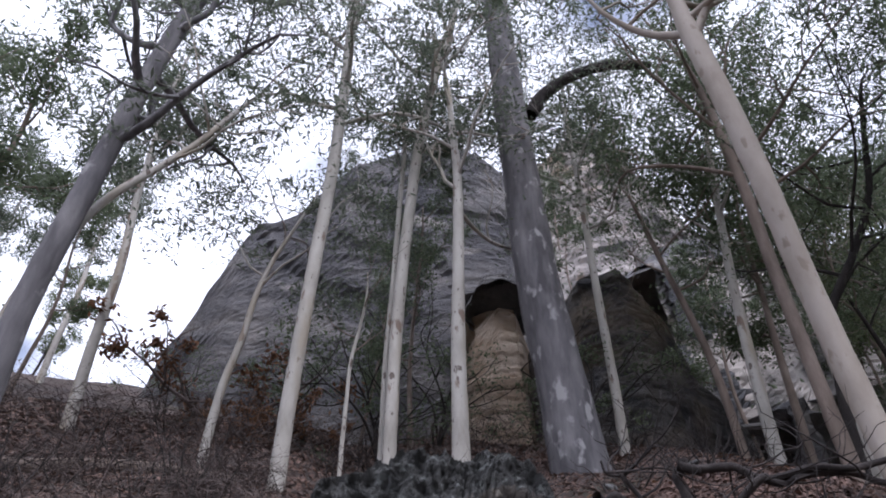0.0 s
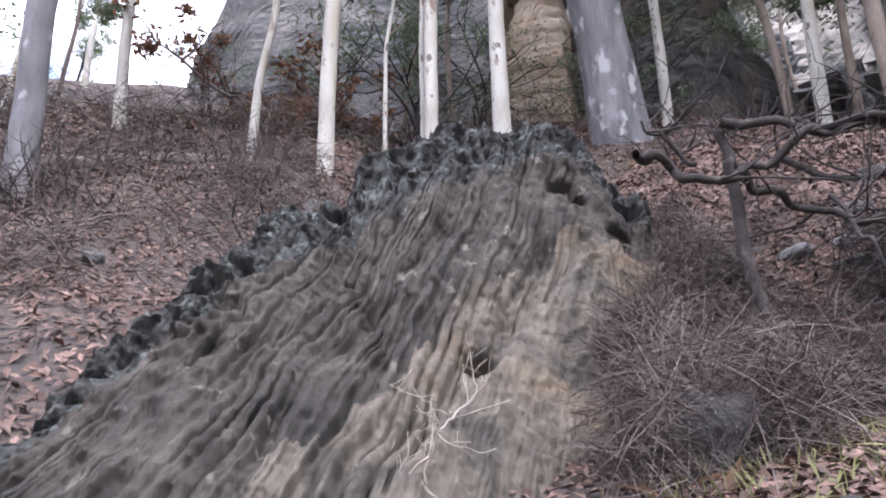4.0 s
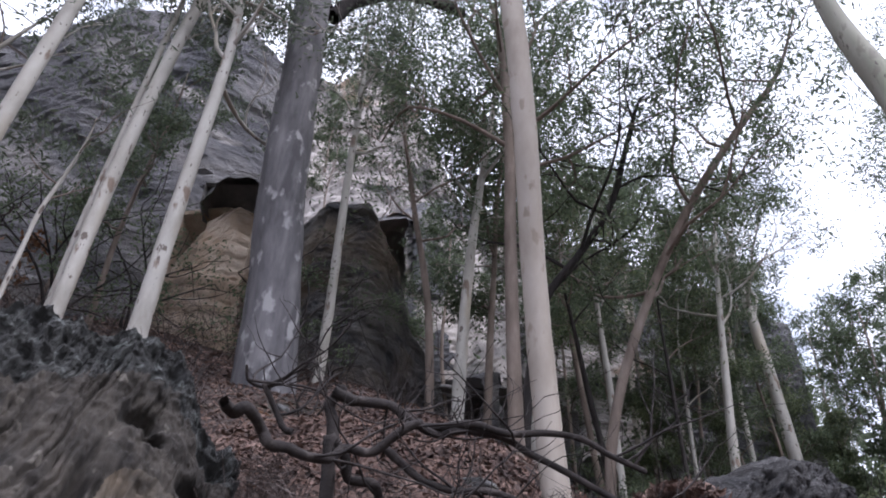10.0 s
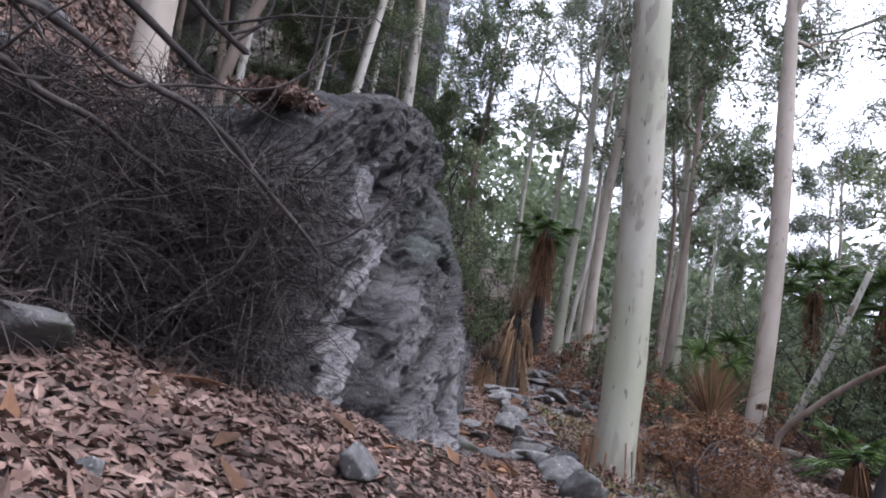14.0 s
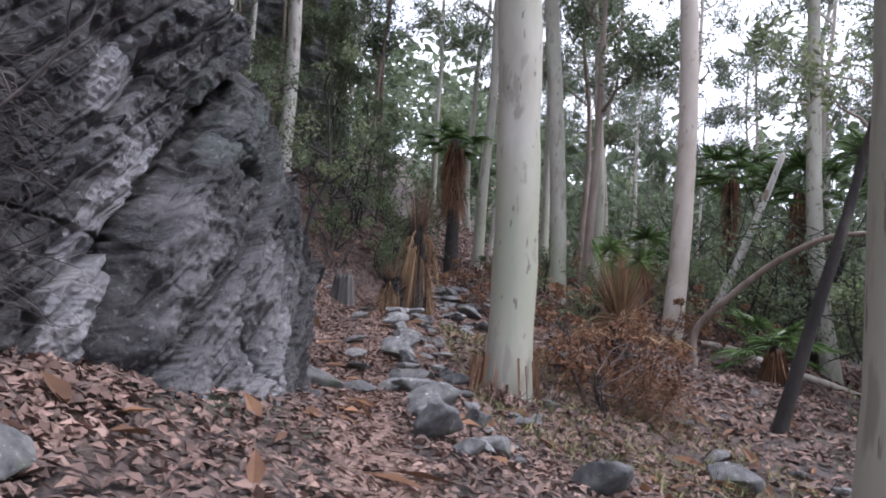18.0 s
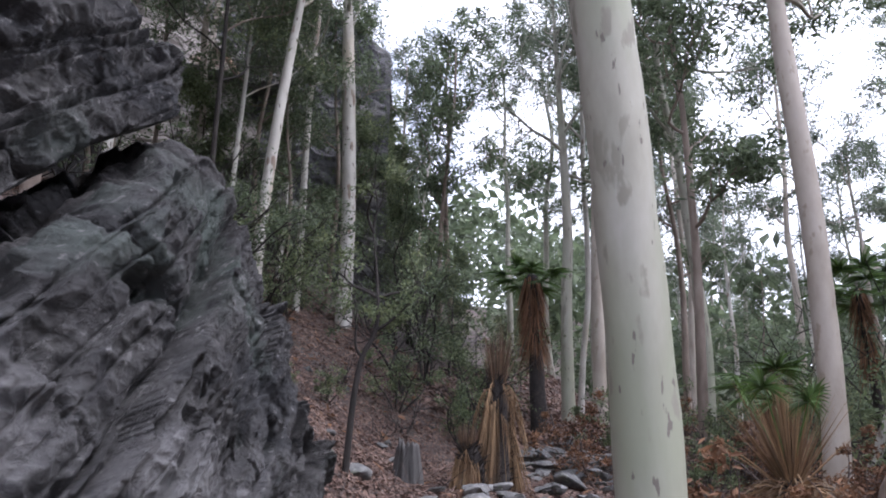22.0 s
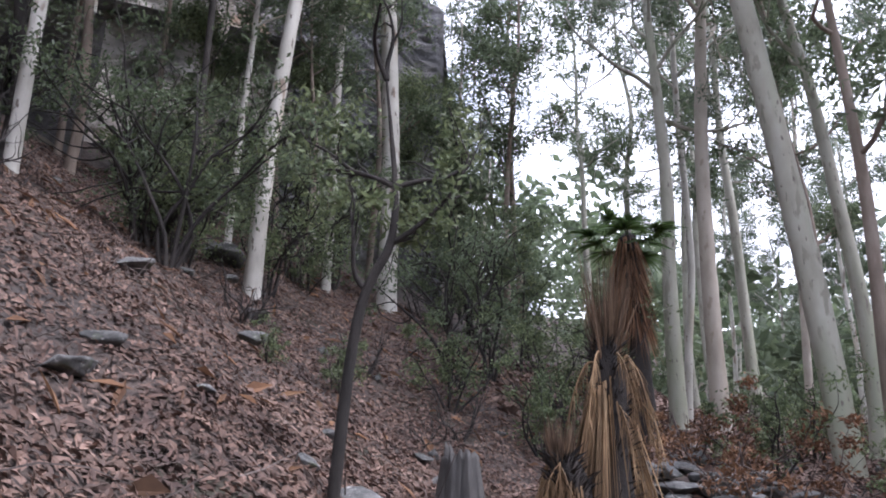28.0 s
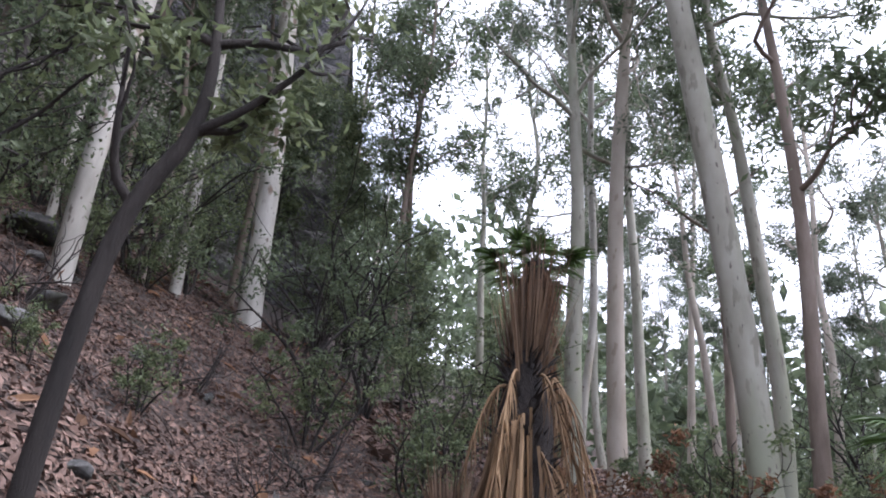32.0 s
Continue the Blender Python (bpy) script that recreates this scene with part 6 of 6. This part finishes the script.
litter("leaf_litter", 60000, along(-4, 19, -3.5, 3.0), "carpet of dry brown gum leaves on the path and its edges", 601, 0.085, 0.015)
litter("leaf_litter", 100000, along(9, 26, 0.5, 13), "dry brown gum leaves on the slope above the path", 602, 0.085, 0.014)
litter("leaf_litter", 42000, along(-8, 7, 2.5, 14), "dry brown leaves on the scree below the cliff", 603, 0.10, 0.017)
litter("leaf_litter", 24000, along(10, 30, -11, -1), "dry brown leaves on the ground below the path", 604, 0.15, 0.026)
litter("bark_strip", 900, along(0, 26, -7, 10), "curled strips of shed orange bark on the ground", 605, 0.34, 0.035, M_rust, 0.04)
litter("leaf_litter", 9000, along(0.5, 6.5, 1.6, 4.5), "drift of dry leaves under the bank", 608, 0.11, 0.02)
litter("leaf_litter", 20000, along(0.7, 5.5, 4.2, 9), "dry pinkish leaves lying on the bank", 631, 0.12, 0.024, None, 0.14)
litter("leaf_litter", 26000, along(22, 44, -14, 4), "dry leaves under the far gums", 632, 0.24, 0.05)
litter("grass", 600, along(-1.0, 2.0, 3.0, 4.2), "thin dry grass at the foot of the bank", 606, 0.16, 0.006, M_grass, 0.08, 6.0)
litter("grass", 2600, along(9, 16, -5, -1.2), "thin dry grass below the path", 607, 0.16, 0.006, M_grass, 0.08, 6.0)


def leaf_pile(centre, radius, count, label, seed):
    rng = np.random.default_rng(seed)
    c = rng.normal(size=(count, 3)) * radius * (0.45, 0.4, 0.25)
    c[:, 2] = np.abs(c[:, 2]) * 0.6 * np.exp(-(c[:, 0] ** 2 + c[:, 1] ** 2) / radius**2) - 0.4 * (c[:, 0] ** 2 + c[:, 1] ** 2)
    v, f = leaf_quads(c, 0.11, 0.02, rng, 0.05)
    ob = part("leaf_pile", mesh_of("leaf_pile", v, f, False), M_litter)
    ob.location = centre
    return tagged(ob, label, "leaf litter", kind="stuff")


leaf_pile((5.05, 4.35, 3.75), 0.36, 700, "heap of dry brown leaves caught against the boulder top", 621)
leaf_pile((10.85, 2.9, put(10.85, 2.9) + 0.03), 0.5, 500, "dry leaves heaped at the gum foot", 623)


def brush(name, count, spot, label, seed, mat, length=0.5, width=0.0045, rise=0.35):
    rng = np.random.default_rng(seed)
    x, y = spot(rng, count)
    thick = vnoise(np.stack([x * 1.1, y * 1.1, 0 * x + seed], -1), seed) + 0.5 * vnoise(np.stack([x * 3, y * 3, 0 * x], -1), seed + 1)
    keep = thick + rng.normal(size=count) * 0.15 > -0.05
    x, y, count = x[keep], y[keep], int(keep.sum())
    z = land_rough(x, y) + rng.uniform(-0.02, rise, count)
    way = rng.normal(size=(count, 3)) * (1, 1, 0.7)
    v, f = blades(np.stack([x, y, z], -1), way, length * rng.uniform(0.4, 1.5, count), width, rng.uniform(-0.3, 0.6, count), rng, 3, 0.5)
    return tagged(part(name, mesh_of(name, v, f), mat), label, "twigs", kind="stuff")


brush("twigs", 8000, along(1.0, 4.6, 3.6, 6.4), "tangle of dead grey twigs over the bank", 611, M_twig, 0.5, 0.004, 0.4)
brush("twigs", 2500, along(2.2, 4.3, 4.0, 5.1), "dark thicket of dead stems under the bank", 616, M_dead, 0.4, 0.004, 0.8)
brush("twigs", 7000, along(0.8, 2.4, 4.9, 7.2), "dense dead twigs hanging over the hollow", 612, M_twig, 0.45, 0.0035, 0.45)
brush("twigs", 20000, along(-8, 2, 7.5, 15), "grey twigs on the scree", 613, M_twig, 0.6, 0.005, 0.7)
brush("twigs", 9000, along(-16, 14, 15, 22), "grey dead scrub at the cliff foot", 617, M_twig, 0.9, 0.008, 1.3)
litter("leaf_litter", 26000, along(-18, 14, 13, 24), "dry leaves on the scree at the cliff foot", 609, 0.2, 0.045)
brush("twigs", 15000, along(3.2, 5.1, 3.4, 4.6), "dark dead stems hanging beside the boulder", 618, M_dead, 0.4, 0.004, 1.1)
brush("twigs", 9000, along(0.9, 2.1, 4.8, 5.9), "dry roots and twigs hanging over the boulder", 619, M_twig, 0.4, 0.0035, 1.0)
brush("twigs", 16000, along(3.6, 5.3, 2.3, 3.9), "dark tangle of dead twigs hanging over the bank", 620, M_dead, 0.45, 0.0035, 1.5)
brush("twigs", 9000, along(0.7, 2.8, 3.9, 6.2), "dry grey roots and twigs matted over the bank", 622, M_twig, 0.4, 0.0032, 0.55)
brush("twigs", 7000, along(0.4, 1.8, 3.6, 4.8), "dry roots hanging over the boulder in the bank", 623, M_twig, 0.4, 0.0032, 0.8)
brush("twigs", 5000, along(10, 26, -6, 12), "fallen twigs among the leaves", 614, M_twig, 0.5, 0.006, 0.08)
brush("twigs", 1500, along(12.2, 13.6, -4.4, -3.4), "rusty dry twigs of a dead bush", 615, M_rust, 0.35, 0.004, 0.6)


# ---------------------------------------------------------------- far woods
def far_woods(name, count, xs, ys, label, seed, size=1.6, height=(2, 16), accept=None):
    rng = np.random.default_rng(seed)
    k = count // 60
    cx, cy = rng.uniform(*xs, k), rng.uniform(*ys, k)
    if accept is not None:
        ok = accept(cx, cy)
        cx, cy = cx[ok], cy[ok]
    cz = land(cx, cy) + rng.uniform(*height, len(cx))
    i = rng.integers(0, len(cx), count)
    c = np.stack([cx[i], cy[i], cz[i]], -1) + rng.normal(size=(count, 3)) * (1.5, 1.5, 1.2)
    v, f = leaf_quads(c, size * 0.45, size * 0.13, rng, 0.3)
    return tagged(part(name, mesh_of(name, v, f, False), M_leaf), label, "woods", kind="stuff")


far_woods("far_woods", 90000, (55, 200), (-140, 70), "distant gum forest on the hills across the gully", 701, 2.6, (0, 15))
far_woods("far_woods", 50000, (10, 70), (-90, -18), "forest on the far side of the gully", 702, 1.8, (0, 14))
far_woods("far_woods", 40000, (-80, -24), (10, 60), "forest beyond the end of the cliff", 703, 0.9, (0, 14))
far_woods("cliff_scrub", 16000, (16, 60), (21, 42), "scrub growing on ledges and at the cliff foot", 704, 0.6, (-1, 5))


def bark_skirt(x, y, r, seed, count=46):
    """Strips of old bark that peel around the foot of a gum."""
    rng = np.random.default_rng(seed)
    a = rng.uniform(0, 2 * np.pi, count)
    z = put(x, y)
    h = rng.uniform(0.12, 0.6, count)
    base = np.stack([x + np.cos(a) * r * (1.25 - 0.2 * h), y + np.sin(a) * r * (1.25 - 0.2 * h), z + h], -1)
    way = np.stack([np.cos(a) * 0.16, np.sin(a) * 0.16, -np.ones(count)], -1)
    v, f = blades(base, way, h * 1.05, 0.022, -0.05, rng, 4, 0.5)
    return tagged(part("shed_bark", mesh_of("shed_bark", v, f), M_rust), "curled orange bark strips around a gum foot", "bark", kind="stuff")


bark_skirt(11.25, 2.95, 0.33, 641)
